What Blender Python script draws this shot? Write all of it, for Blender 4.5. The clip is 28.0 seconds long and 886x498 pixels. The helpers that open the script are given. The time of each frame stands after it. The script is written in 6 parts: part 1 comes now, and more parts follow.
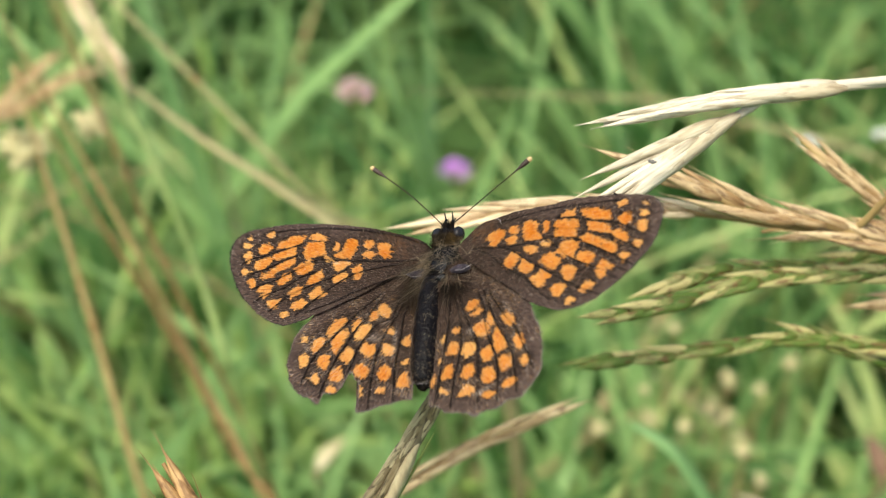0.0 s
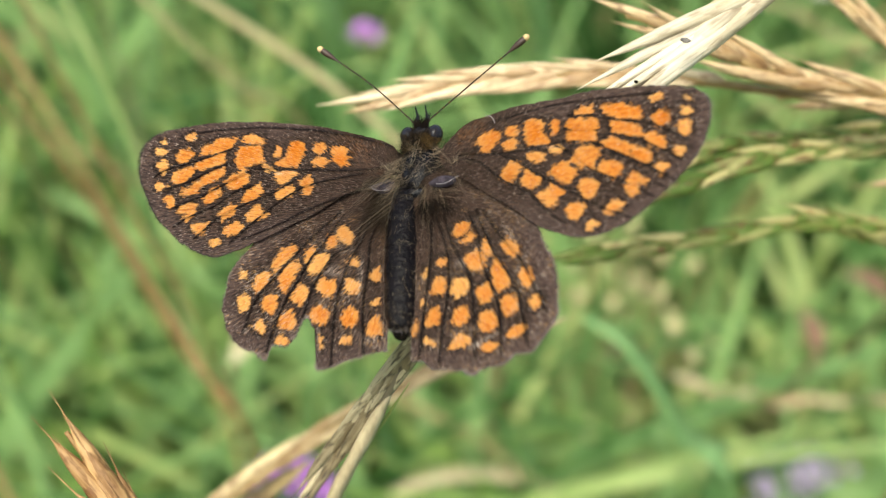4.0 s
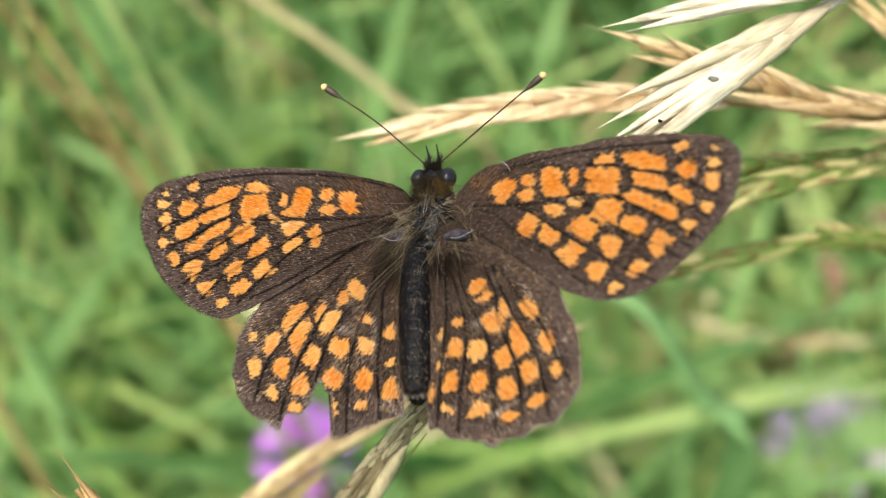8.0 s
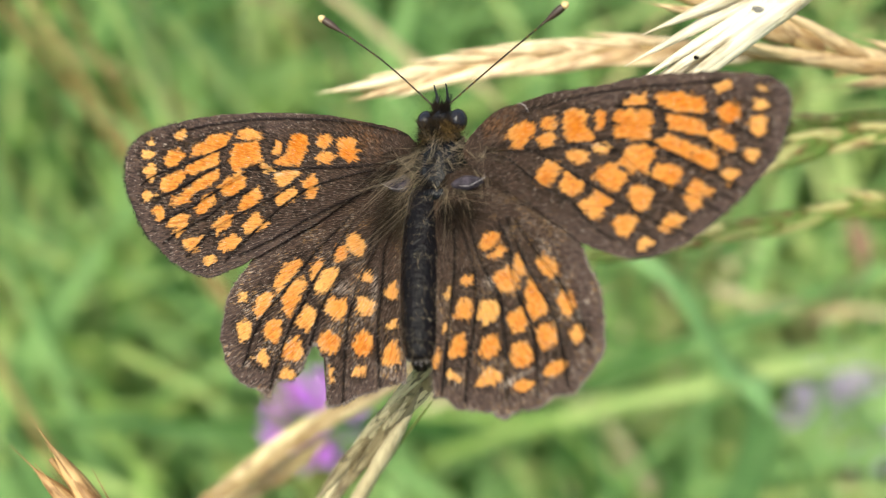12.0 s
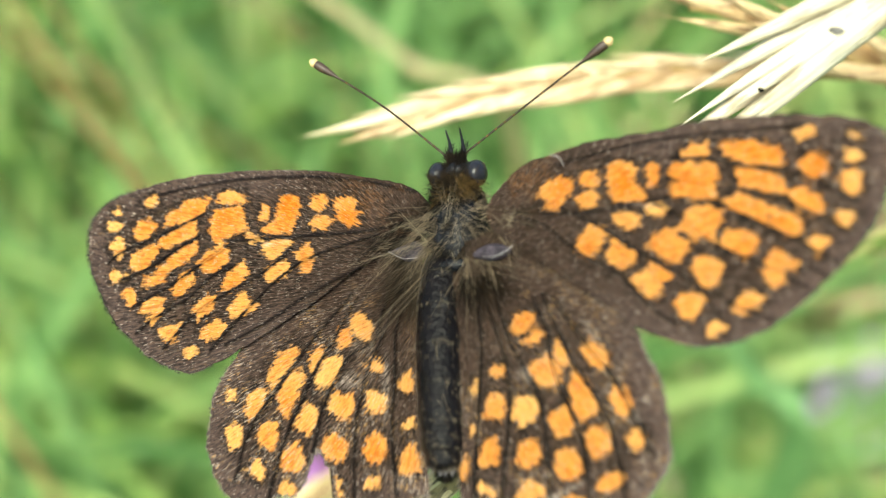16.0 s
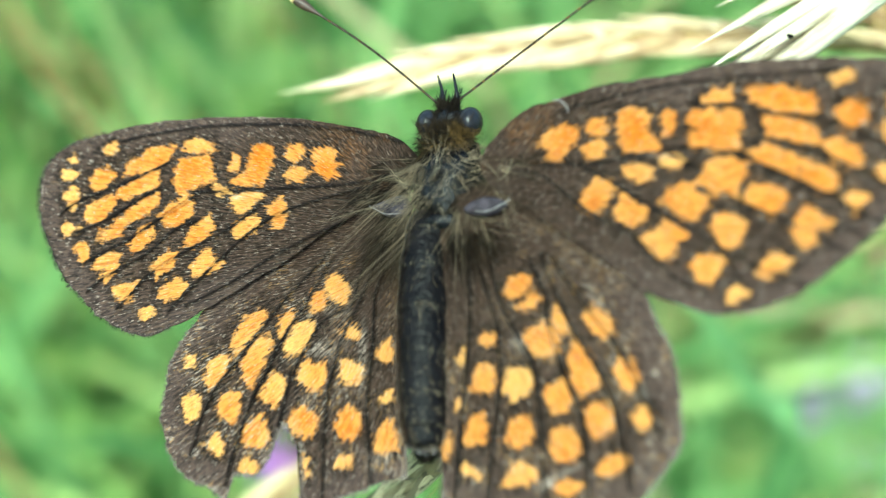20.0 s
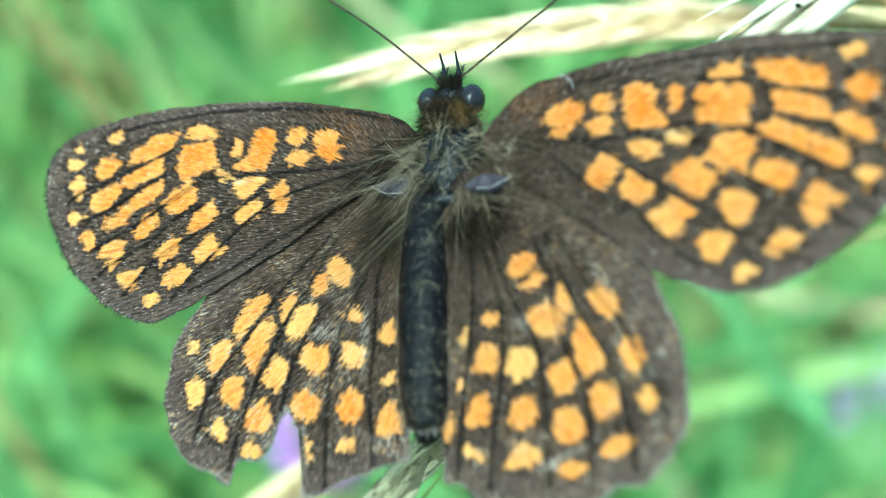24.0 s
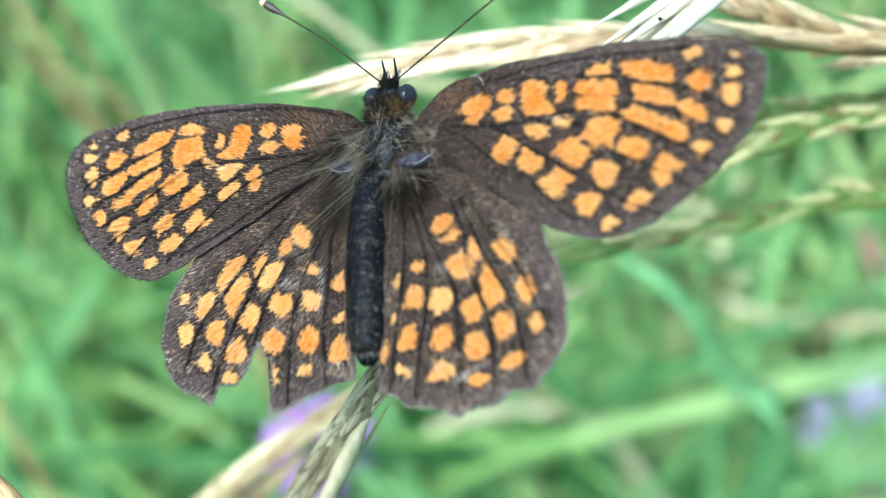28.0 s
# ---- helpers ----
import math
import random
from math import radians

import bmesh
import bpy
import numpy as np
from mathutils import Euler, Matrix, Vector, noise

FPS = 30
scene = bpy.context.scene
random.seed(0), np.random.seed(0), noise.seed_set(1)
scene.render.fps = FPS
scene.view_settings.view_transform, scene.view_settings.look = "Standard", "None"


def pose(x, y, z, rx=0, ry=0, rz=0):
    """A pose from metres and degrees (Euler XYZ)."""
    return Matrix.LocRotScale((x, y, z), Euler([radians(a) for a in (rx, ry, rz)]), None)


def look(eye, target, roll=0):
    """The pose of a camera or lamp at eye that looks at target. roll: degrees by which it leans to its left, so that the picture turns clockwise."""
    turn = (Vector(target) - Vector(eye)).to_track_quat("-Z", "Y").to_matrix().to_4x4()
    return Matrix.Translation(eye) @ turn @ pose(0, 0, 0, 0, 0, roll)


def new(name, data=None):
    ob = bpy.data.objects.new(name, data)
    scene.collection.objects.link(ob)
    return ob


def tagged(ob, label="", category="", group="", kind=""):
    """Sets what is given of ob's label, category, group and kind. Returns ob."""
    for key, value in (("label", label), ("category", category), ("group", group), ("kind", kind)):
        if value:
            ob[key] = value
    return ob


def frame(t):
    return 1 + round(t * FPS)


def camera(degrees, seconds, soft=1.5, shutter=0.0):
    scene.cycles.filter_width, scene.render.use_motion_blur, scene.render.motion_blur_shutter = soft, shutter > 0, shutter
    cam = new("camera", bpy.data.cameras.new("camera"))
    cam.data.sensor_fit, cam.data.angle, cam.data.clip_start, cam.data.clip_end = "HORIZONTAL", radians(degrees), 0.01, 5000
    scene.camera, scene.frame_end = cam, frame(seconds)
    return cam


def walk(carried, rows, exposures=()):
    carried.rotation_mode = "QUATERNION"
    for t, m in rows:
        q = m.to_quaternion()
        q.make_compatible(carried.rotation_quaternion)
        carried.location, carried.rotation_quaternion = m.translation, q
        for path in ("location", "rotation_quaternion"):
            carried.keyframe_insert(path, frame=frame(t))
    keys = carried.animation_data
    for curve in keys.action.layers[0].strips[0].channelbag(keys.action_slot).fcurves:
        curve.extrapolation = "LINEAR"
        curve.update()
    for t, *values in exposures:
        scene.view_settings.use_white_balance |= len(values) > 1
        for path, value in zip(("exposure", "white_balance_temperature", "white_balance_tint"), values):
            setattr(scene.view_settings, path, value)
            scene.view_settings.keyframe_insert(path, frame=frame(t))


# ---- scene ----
cam = camera(45, 28.0, soft=1.3)

# ---- camera path ----
PATH = [
    (0, pose(0.00662, -0.07260, 0.33923, 53.95, 1.00, 4.37)),
    (0.5, pose(0.00098, -0.06859, 0.33425, 50.98, 0.17, 0.38)),
    (1, pose(-0.00012, -0.06207, 0.33357, 48.07, 0.94, 0.49)),
    (1.5, pose(-0.00443, -0.06099, 0.33418, 48.26, -0.61, -0.93)),
    (2, pose(-0.00448, -0.05682, 0.33565, 48.32, -1.70, -1.32)),
    (2.5, pose(-0.00275, -0.05687, 0.32962, 47.66, -2.73, -1.10)),
    (4.5, pose(-0.00021, -0.05174, 0.33021, 45.32, -1.36, -0.41)),
    (5, pose(-0.00251, -0.04625, 0.33216, 43.10, -0.84, -1.62)),
    (5.5, pose(-0.00283, -0.04907, 0.33431, 44.78, -1.48, -1.02)),
    (6, pose(-0.00057, -0.04980, 0.33267, 43.57, -1.19, -0.26)),
    (6.5, pose(-0.00129, -0.04706, 0.33448, 43.36, -1.44, -1.08)),
    (7, pose(0.00074, -0.04930, 0.33330, 42.63, -0.95, -0.21)),
    (7.5, pose(-0.00001, -0.04641, 0.33437, 42.08, -0.18, -0.51)),
    (8, pose(-0.00034, -0.04558, 0.33404, 41.71, -0.25, -0.98)),
    (8.5, pose(-0.00167, -0.04545, 0.33223, 42.06, -0.19, -0.39)),
    (9, pose(-0.00068, -0.04461, 0.33257, 41.89, -0.13, -0.41)),
    (9.5, pose(-0.00063, -0.04420, 0.33238, 41.31, -0.15, -0.01)),
    (10, pose(-0.00055, -0.04339, 0.33111, 41.14, 0.21, 0.59)),
    (10.5, pose(-0.00189, -0.04231, 0.33022, 41.03, -0.39, 0.27)),
    (11, pose(-0.00054, -0.04354, 0.33302, 40.56, -0.11, 0.34)),
    (11.5, pose(0.00050, -0.04139, 0.33082, 41.07, 0.11, 0.54)),
    (12, pose(0.00019, -0.04179, 0.32818, 40.00, 0.00, -0.00)),
    (12.5, pose(-0.00049, -0.03989, 0.32499, 39.82, -0.24, -0.18)),
    (14.5, pose(-0.00034, -0.03732, 0.32361, 38.82, 1.40, -1.11)),
    (15, pose(-0.00115, -0.03713, 0.32241, 38.95, 1.03, -1.16)),
    (15.5, pose(-0.00011, -0.03439, 0.32347, 39.26, 1.61, -0.91)),
    (16, pose(-0.00065, -0.03151, 0.32349, 39.02, 1.53, -1.72)),
    (16.5, pose(-0.00027, -0.03313, 0.32297, 39.35, 1.57, -1.49)),
    (17, pose(-0.00215, -0.03328, 0.32187, 39.83, 0.68, -2.01)),
    (17.5, pose(-0.00369, -0.03253, 0.32204, 39.07, 0.37, -2.17)),
    (18, pose(-0.00151, -0.03447, 0.31917, 39.43, 0.19, -1.09)),
    (18.5, pose(0.00109, -0.03174, 0.31912, 38.92, 0.88, -1.00)),
    (19, pose(0.00022, -0.02876, 0.31964, 38.91, 0.52, -1.67)),
    (19.5, pose(-0.00183, -0.03073, 0.31787, 38.49, -0.26, -1.52)),
    (20, pose(-0.00074, -0.02996, 0.31773, 39.56, -0.16, -0.79)),
    (20.5, pose(-0.00003, -0.02990, 0.31807, 38.68, 0.16, -0.45)),
    (22.5, pose(-0.00106, -0.03079, 0.31724, 39.16, 0.29, -0.76)),
    (23, pose(0.00241, -0.03221, 0.31777, 39.40, 1.48, 0.16)),
    (23.5, pose(0.00011, -0.03142, 0.31570, 39.81, 0.94, -0.48)),
    (24, pose(0.00045, -0.03026, 0.31643, 39.74, 1.38, -0.17)),
    (24.5, pose(0.00215, -0.03169, 0.31795, 39.80, 1.35, -0.20)),
    (25, pose(0.00357, -0.03402, 0.31932, 40.44, 1.07, -0.38)),
    (25.5, pose(0.00342, -0.03653, 0.31830, 40.00, 1.43, -0.45)),
    (26, pose(0.00431, -0.03580, 0.32010, 39.95, 2.19, -0.40)),
    (26.5, pose(0.00292, -0.03491, 0.32246, 40.41, 2.16, -0.34)),
    (27, pose(0.00248, -0.03520, 0.32327, 41.12, 1.93, -0.48)),
    (27.5, pose(0.00227, -0.03666, 0.32401, 40.77, 2.23, -0.49)),
    (28, pose(0.00376, -0.04050, 0.32276, 41.60, 1.59, -0.52)),
]
EXPOSURE = [
    (0, 0.87, 6800, 3), (5, 1.00, 6800, 3), (8, 1.03, 6800, 2), (12, 1.14, 6800, 0), (14.5, 1.3, 6900, -4), (16, 1.42, 6800, -9), (18, 1.50, 6350, -17), (20, 1.57, 5700, -25), (23, 1.63, 5050, -27), (24, 1.62, 4950, -33), (25, 1.62, 4950, -23), (26.5, 1.55, 4950, -15), (28, 1.47, 4950, -11),
]
walk(cam, PATH, EXPOSURE)
cam.data.dof.use_dof = True
cam.data.dof.aperture_fstop = 22

# ---- sky and sun: bright overcast ----
world = bpy.data.worlds.new("sky")
scene.world = world
world.use_nodes = True
wn = world.node_tree
sky = wn.nodes.new("ShaderNodeTexSky")
sky.sky_type = "NISHITA"
sky.sun_disc = False
sky.sun_elevation = radians(66)
sky.sun_rotation = radians(-146)
sky.dust_density = 4.0
wn.links.new(sky.outputs[0], wn.nodes["Background"].inputs[0])
wn.nodes["Background"].inputs[1].default_value = 0.15
sun_data = bpy.data.lights.new("sun", "SUN")
sun_data.energy = 2.2
sun_data.angle = radians(25)
sun_data.color = (1.0, 0.96, 0.9)
sun = new("sun", sun_data)
sun.matrix_world = look((-0.6, -0.9, 2.4), (0, 0, 0))

MM = 0.001


# ---- materials ----
def node_mat(name, rough=0.6, spec=0.3):
    m = bpy.data.materials.new(name)
    m.use_nodes = True
    n, l = m.node_tree.nodes, m.node_tree.links
    p = n["Principled BSDF"]
    p.inputs["Roughness"].default_value = rough
    p.inputs["Specular IOR Level"].default_value = spec
    return m, n, l, p


def math_node(n, l, op, a, b=None):
    k = n.new("ShaderNodeMath")
    k.operation = op
    for i, v in enumerate((a, b)):
        if v is None:
            continue
        if isinstance(v, (int, float)):
            k.inputs[i].default_value = v
        else:
            l.new(v, k.inputs[i])
    return k.outputs[0]


def noise_node(n, l, scale, detail=2.0, stretch=None, rough=0.5):
    co = n.new("ShaderNodeTexCoord").outputs["Object"]
    if stretch:
        mp = n.new("ShaderNodeMapping")
        mp.inputs["Scale"].default_value = stretch
        l.new(co, mp.inputs[0])
        co = mp.outputs[0]
    t = n.new("ShaderNodeTexNoise")
    t.inputs["Scale"].default_value = scale
    t.inputs["Detail"].default_value = detail
    t.inputs["Roughness"].default_value = rough
    l.new(co, t.inputs["Vector"])
    return t.outputs["Fac"]


def mix_node(n, l, fac, a, b):
    k = n.new("ShaderNodeMix")
    k.data_type = "RGBA"
    for socket, v in ((k.inputs[0], fac), (k.inputs[6], a), (k.inputs[7], b)):
        if isinstance(v, (int, float)):
            socket.default_value = v
        elif isinstance(v, tuple):
            socket.default_value = (*v, 1)
        else:
            l.new(v, socket)
    return k.outputs[2]


def step_node(n, l, v, lo, hi):
    k = n.new("ShaderNodeMapRange")
    k.inputs[1].default_value, k.inputs[2].default_value = lo, hi
    l.new(v, k.inputs[0])
    return k.outputs[0]


def bump_node(n, l, p, height, strength, distance):
    b = n.new("ShaderNodeBump")
    b.inputs["Strength"].default_value = strength
    b.inputs["Distance"].default_value = distance
    l.new(height, b.inputs["Height"])
    l.new(b.outputs[0], p.inputs["Normal"])


def attr(n, name):
    k = n.new("ShaderNodeAttribute")
    k.attribute_name = name
    return k.outputs["Fac"]


def two_tone(name, dark, light, scale, rough=0.6, spec=0.3, bump=0.2, stretch=None, spread=0.35, through_light=0.0, grain=4.0):
    """A surface that varies between two colours at a coarse and a fine scale and from piece to piece."""
    m, n, l, p = node_mat(name, rough, spec)
    a = noise_node(n, l, scale, 3, stretch)
    b = noise_node(n, l, scale * grain, 3, stretch)
    rnd = n.new("ShaderNodeObjectInfo").outputs["Random"]
    isl = n.new("ShaderNodeNewGeometry").outputs["Random Per Island"]
    f = math_node(n, l, "ADD", math_node(n, l, "MULTIPLY", a, 0.75), math_node(n, l, "MULTIPLY", b, 0.55))
    f = math_node(n, l, "ADD", f, math_node(n, l, "MULTIPLY", math_node(n, l, "SUBTRACT", rnd, 0.5), spread))
    f = math_node(n, l, "ADD", f, math_node(n, l, "MULTIPLY", math_node(n, l, "SUBTRACT", isl, 0.5), spread))
    f = step_node(n, l, f, 0.3, 1.0)
    l.new(mix_node(n, l, f, dark, light), p.inputs["Base Color"])
    bump_node(n, l, p, b, bump, 0.15 / scale)
    if through_light:
        leaf = n.new("ShaderNodeBsdfTranslucent")
        l.new(mix_node(n, l, f, dark, light), leaf.inputs["Color"])
        both = n.new("ShaderNodeMixShader")
        both.inputs[0].default_value = through_light
        l.new(p.outputs[0], both.inputs[1])
        l.new(leaf.outputs[0], both.inputs[2])
        l.new(both.outputs[0], n["Material Output"].inputs["Surface"])
    return m


def husk_material(name, dark, light, stain, stained, through_light, vary=0.35):
    """A dry husk, streaked along its length, with stains and a darker foot; every husk differs."""
    m, n, l, p = node_mat(name, 0.5, 0.3)
    rnd = n.new("ShaderNodeObjectInfo").outputs["Random"]
    isl = n.new("ShaderNodeNewGeometry").outputs["Random Per Island"]
    co = n.new("ShaderNodeTexCoord").outputs["Object"]
    shift = n.new("ShaderNodeVectorMath")
    shift.operation = "ADD"
    l.new(co, shift.inputs[0])
    l.new(math_node(n, l, "MULTIPLY", rnd, 60.0), shift.inputs[1])

    def grain(stretch, scale):
        mp = n.new("ShaderNodeMapping")
        mp.inputs["Scale"].default_value = stretch
        l.new(shift.outputs[0], mp.inputs[0])
        t = n.new("ShaderNodeTexNoise")
        t.inputs["Scale"].default_value = scale
        t.inputs["Detail"].default_value = 3
        l.new(mp.outputs[0], t.inputs["Vector"])
        return t.outputs["Fac"]

    streak = grain((0.35, 9, 9), 5)
    broad = grain((1.0, 3, 3), 3)
    speckle = grain((1.0, 2.0, 2.0), 5)
    f = math_node(n, l, "ADD", math_node(n, l, "MULTIPLY", streak, 0.55), math_node(n, l, "MULTIPLY", broad, 0.75))
    f = math_node(n, l, "ADD", f, math_node(n, l, "MULTIPLY", math_node(n, l, "SUBTRACT", rnd, 0.5), vary))
    f = math_node(n, l, "ADD", f, math_node(n, l, "MULTIPLY", math_node(n, l, "SUBTRACT", isl, 0.5), vary))
    f = step_node(n, l, f, 0.38, 0.92)
    col = mix_node(n, l, f, dark, light)
    x = n.new("ShaderNodeSeparateXYZ")
    l.new(co, x.inputs[0])
    foot = math_node(n, l, "MULTIPLY", step_node(n, l, x.outputs[0], 0.16, 0.0), 0.7)
    marks = math_node(n, l, "MULTIPLY", step_node(n, l, speckle, 0.53, 0.66), stained * 2)
    marks = math_node(n, l, "MINIMUM", math_node(n, l, "MAXIMUM", marks, math_node(n, l, "MULTIPLY", foot, stained * 2)), 0.9)
    col = mix_node(n, l, marks, col, stain)
    l.new(col, p.inputs["Base Color"])
    bump_node(n, l, p, streak, 0.7, 0.0001)
    leaf = n.new("ShaderNodeBsdfTranslucent")
    l.new(col, leaf.inputs["Color"])
    both = n.new("ShaderNodeMixShader")
    both.inputs[0].default_value = through_light
    l.new(p.outputs[0], both.inputs[1])
    l.new(leaf.outputs[0], both.inputs[2])
    l.new(both.outputs[0], n["Material Output"].inputs["Surface"])
    return m


def wing_material():
    m, n, l, p = node_mat("wing_scales", 0.6, 0.035)
    # scales lie in rows that run outwards from the root
    rows = n.new("ShaderNodeCombineXYZ")
    l.new(attr(n, "along"), rows.inputs[0])
    l.new(attr(n, "across"), rows.inputs[1])

    def scales(scale, detail, rough, stretch=(1, 1, 1)):
        mp = n.new("ShaderNodeMapping")
        mp.inputs["Scale"].default_value = stretch
        l.new(rows.outputs[0], mp.inputs[0])
        t = n.new("ShaderNodeTexNoise")
        t.inputs["Scale"].default_value = scale
        t.inputs["Detail"].default_value = detail
        t.inputs["Roughness"].default_value = rough
        l.new(mp.outputs[0], t.inputs["Vector"])
        return t.outputs["Fac"]

    fray = math_node(n, l, "ADD", math_node(n, l, "MULTIPLY", scales(4.6, 5, 0.7, (0.7, 1.2, 1)), 0.55), math_node(n, l, "MULTIPLY", noise_node(n, l, 2300, 5, None, 0.7), 0.45))
    grain = scales(8.0, 5, 0.72, (0.6, 1.3, 1))
    streak = scales(3.2, 4, 0.7, (0.22, 2.6, 1))
    cloud = noise_node(n, l, 420, 3)
    field = attr(n, "spot")
    vein = step_node(n, l, attr(n, "vein"), 0.10, 0.03)
    spot = math_node(n, l, "ADD", field, math_node(n, l, "MULTIPLY", math_node(n, l, "SUBTRACT", fray, 0.50), 1.8))
    spot = math_node(n, l, "SUBTRACT", spot, math_node(n, l, "MULTIPLY", vein, 0.20))
    inside = step_node(n, l, spot, -0.08, 0.10)
    # brown ground: paler towards the margin, almost black round the spots
    brown = mix_node(n, l, step_node(n, l, streak, 0.40, 0.64), (0.0088, 0.0056, 0.0041), (0.042, 0.0258, 0.0180))
    border = math_node(n, l, "MULTIPLY", step_node(n, l, attr(n, "rim"), 2.4, 0.5), 0.62)
    brown = mix_node(n, l, border, brown, (0.056, 0.0385, 0.0335))
    near = math_node(n, l, "MULTIPLY", step_node(n, l, math_node(n, l, "ADD", field, math_node(n, l, "MULTIPLY", math_node(n, l, "SUBTRACT", cloud, 0.5), 1.0)), -0.50, -0.08), 0.80)
    brown = mix_node(n, l, near, brown, (0.0055, 0.0038, 0.0030))
    brown = mix_node(n, l, math_node(n, l, "MULTIPLY", step_node(n, l, grain, 0.49, 0.62), 0.55), brown, (0.110, 0.067, 0.048))
    brown = mix_node(n, l, math_node(n, l, "MULTIPLY", step_node(n, l, grain, 0.49, 0.39), 0.65), brown, (0.0035, 0.0025, 0.0021))
    brown = mix_node(n, l, math_node(n, l, "MULTIPLY", vein, 0.85), brown, (0.0055, 0.004, 0.0035))
    dusty = math_node(n, l, "ADD", math_node(n, l, "MULTIPLY", fray, 0.5), math_node(n, l, "MULTIPLY", grain, 0.5))
    dust = math_node(n, l, "MULTIPLY", attr(n, "dust"), step_node(n, l, dusty, 0.48, 0.57))
    dust = math_node(n, l, "MULTIPLY", dust, step_node(n, l, cloud, 0.47, 0.60))
    brown = mix_node(n, l, dust, brown, (0.34, 0.130, 0.018))
    # golden flecks where the dark scales have rubbed thin
    fleck = step_node(n, l, scales(7.0, 4, 0.7, (0.8, 1.1, 1)), 0.56, 0.64)
    scuff_glint = math_node(n, l, "MULTIPLY", attr(n, "scuff_glint"), step_node(n, l, noise_node(n, l, 650, 3), 0.48, 0.62))
    rubbed = math_node(n, l, "MAXIMUM", scuff_glint, attr(n, "gilt"))
    brown = mix_node(n, l, math_node(n, l, "MULTIPLY", fleck, math_node(n, l, "MULTIPLY", rubbed, 0.65)), brown, (0.40, 0.22, 0.070))
    tone = math_node(n, l, "ADD", attr(n, "tone"), math_node(n, l, "MULTIPLY", math_node(n, l, "SUBTRACT", cloud, 0.5), 1.1))
    tone = math_node(n, l, "ADD", tone, math_node(n, l, "MULTIPLY", step_node(n, l, spot, 0.32, 0.05), 0.30))
    orange = mix_node(n, l, step_node(n, l, tone, -0.1, 0.9), (0.365, 0.104, 0.0070), (0.54, 0.300, 0.095))
    orange = mix_node(n, l, math_node(n, l, "MULTIPLY", step_node(n, l, grain, 0.50, 0.63), 0.7), orange, (0.50, 0.205, 0.036))
    orange = mix_node(n, l, math_node(n, l, "MULTIPLY", step_node(n, l, grain, 0.49, 0.38), 0.7), orange, (0.19, 0.040, 0.003))
    orange = mix_node(n, l, math_node(n, l, "MULTIPLY", step_node(n, l, streak, 0.47, 0.36), 0.6), orange, (0.15, 0.033, 0.004))
    col = mix_node(n, l, inside, brown, orange)
    # pale rubbed places, bare of scales
    worn = math_node(n, l, "MULTIPLY", step_node(n, l, attr(n, "worn"), 0.0, 0.7), step_node(n, l, math_node(n, l, "ADD", math_node(n, l, "MULTIPLY", grain, 0.5), math_node(n, l, "MULTIPLY", streak, 0.5)), 0.50, 0.61))
    ragged = noise_node(n, l, 1500, 4, None, 0.7)
    rim = math_node(n, l, "MULTIPLY", step_node(n, l, attr(n, "rim"), 0.10, 0.0), step_node(n, l, ragged, 0.50, 0.60))
    # white flecks in the colour stand in for tiny glints of the scales
    glints = math_node(n, l, "MULTIPLY", step_node(n, l, scales(11.0, 3, 0.6, (0.6, 1.3, 1)), 0.605, 0.68), 0.60)
    bright = step_node(n, l, scales(9.0, 3, 0.65, (0.5, 1.5, 1)), 0.565, 0.64)
    glints = math_node(n, l, "MAXIMUM", glints, math_node(n, l, "MULTIPLY", bright, math_node(n, l, "MULTIPLY", scuff_glint, 0.6)))
    white = math_node(n, l, "MAXIMUM", math_node(n, l, "MAXIMUM", worn, glints), math_node(n, l, "MULTIPLY", rim, 0.22))
    col = mix_node(n, l, white, col, (0.42, 0.34, 0.28))
    l.new(col, p.inputs["Base Color"])
    rise = math_node(n, l, "ADD", math_node(n, l, "MULTIPLY", fray, 0.5), math_node(n, l, "MULTIPLY", grain, 0.5))
    rise = math_node(n, l, "ADD", rise, math_node(n, l, "MULTIPLY", step_node(n, l, attr(n, "vein"), 0.14, 0.0), 0.9))
    bump_node(n, l, p, rise, 1.0, 0.00022)
    return m


WING = wing_material()
FUR = two_tone("body_fur", (0.006, 0.0046, 0.0030), (0.215, 0.162, 0.105), 300, 0.55, 0.06, 0.1, None, 0.8)
FUR_DARK = two_tone("dark_body_fur", (0.0020, 0.0016, 0.0012), (0.030, 0.020, 0.012), 300, 0.6, 0.05, 0.1, None, 0.8)
FUR_PALE = two_tone("pale_body_fur", (0.035, 0.027, 0.017), (0.36, 0.29, 0.19), 300, 0.5, 0.1, 0.1, None, 0.8)
FUR_GOLD = two_tone("golden_body_fur", (0.010, 0.006, 0.002), (0.135, 0.080, 0.026), 300, 0.6, 0.06, 0.1, None, 0.8)
BLACK = two_tone("black_body", (0.0008, 0.0008, 0.0014), (0.0060, 0.0055, 0.0070), 2500, 0.25, 0.22, 1.0, None, 0.2)
SLATE = two_tone("slate_abdomen", (0.0007, 0.0006, 0.0010), (0.0066, 0.0052, 0.0056), 900, 0.34, 0.075, 0.8, None, 0.2)
EYE = two_tone("compound_eye", (0.007, 0.007, 0.010), (0.016, 0.016, 0.021), 6000, 0.22, 0.22, 0.3, None, 0.1)
ANTENNA = two_tone("antenna_brown", (0.006, 0.0045, 0.003), (0.05, 0.034, 0.022), 1800, 0.55, 0.15, 0.3, None, 0.2)
RUST = two_tone("club_rust", (0.010, 0.006, 0.004), (0.055, 0.030, 0.017), 2500, 0.5, 0.4, 0.3, None, 0.2)
CREAM = two_tone("cream_tip", (0.36, 0.23, 0.085), (0.58, 0.43, 0.21), 2500, 0.5, 0.4, 0.2, None, 0.2)
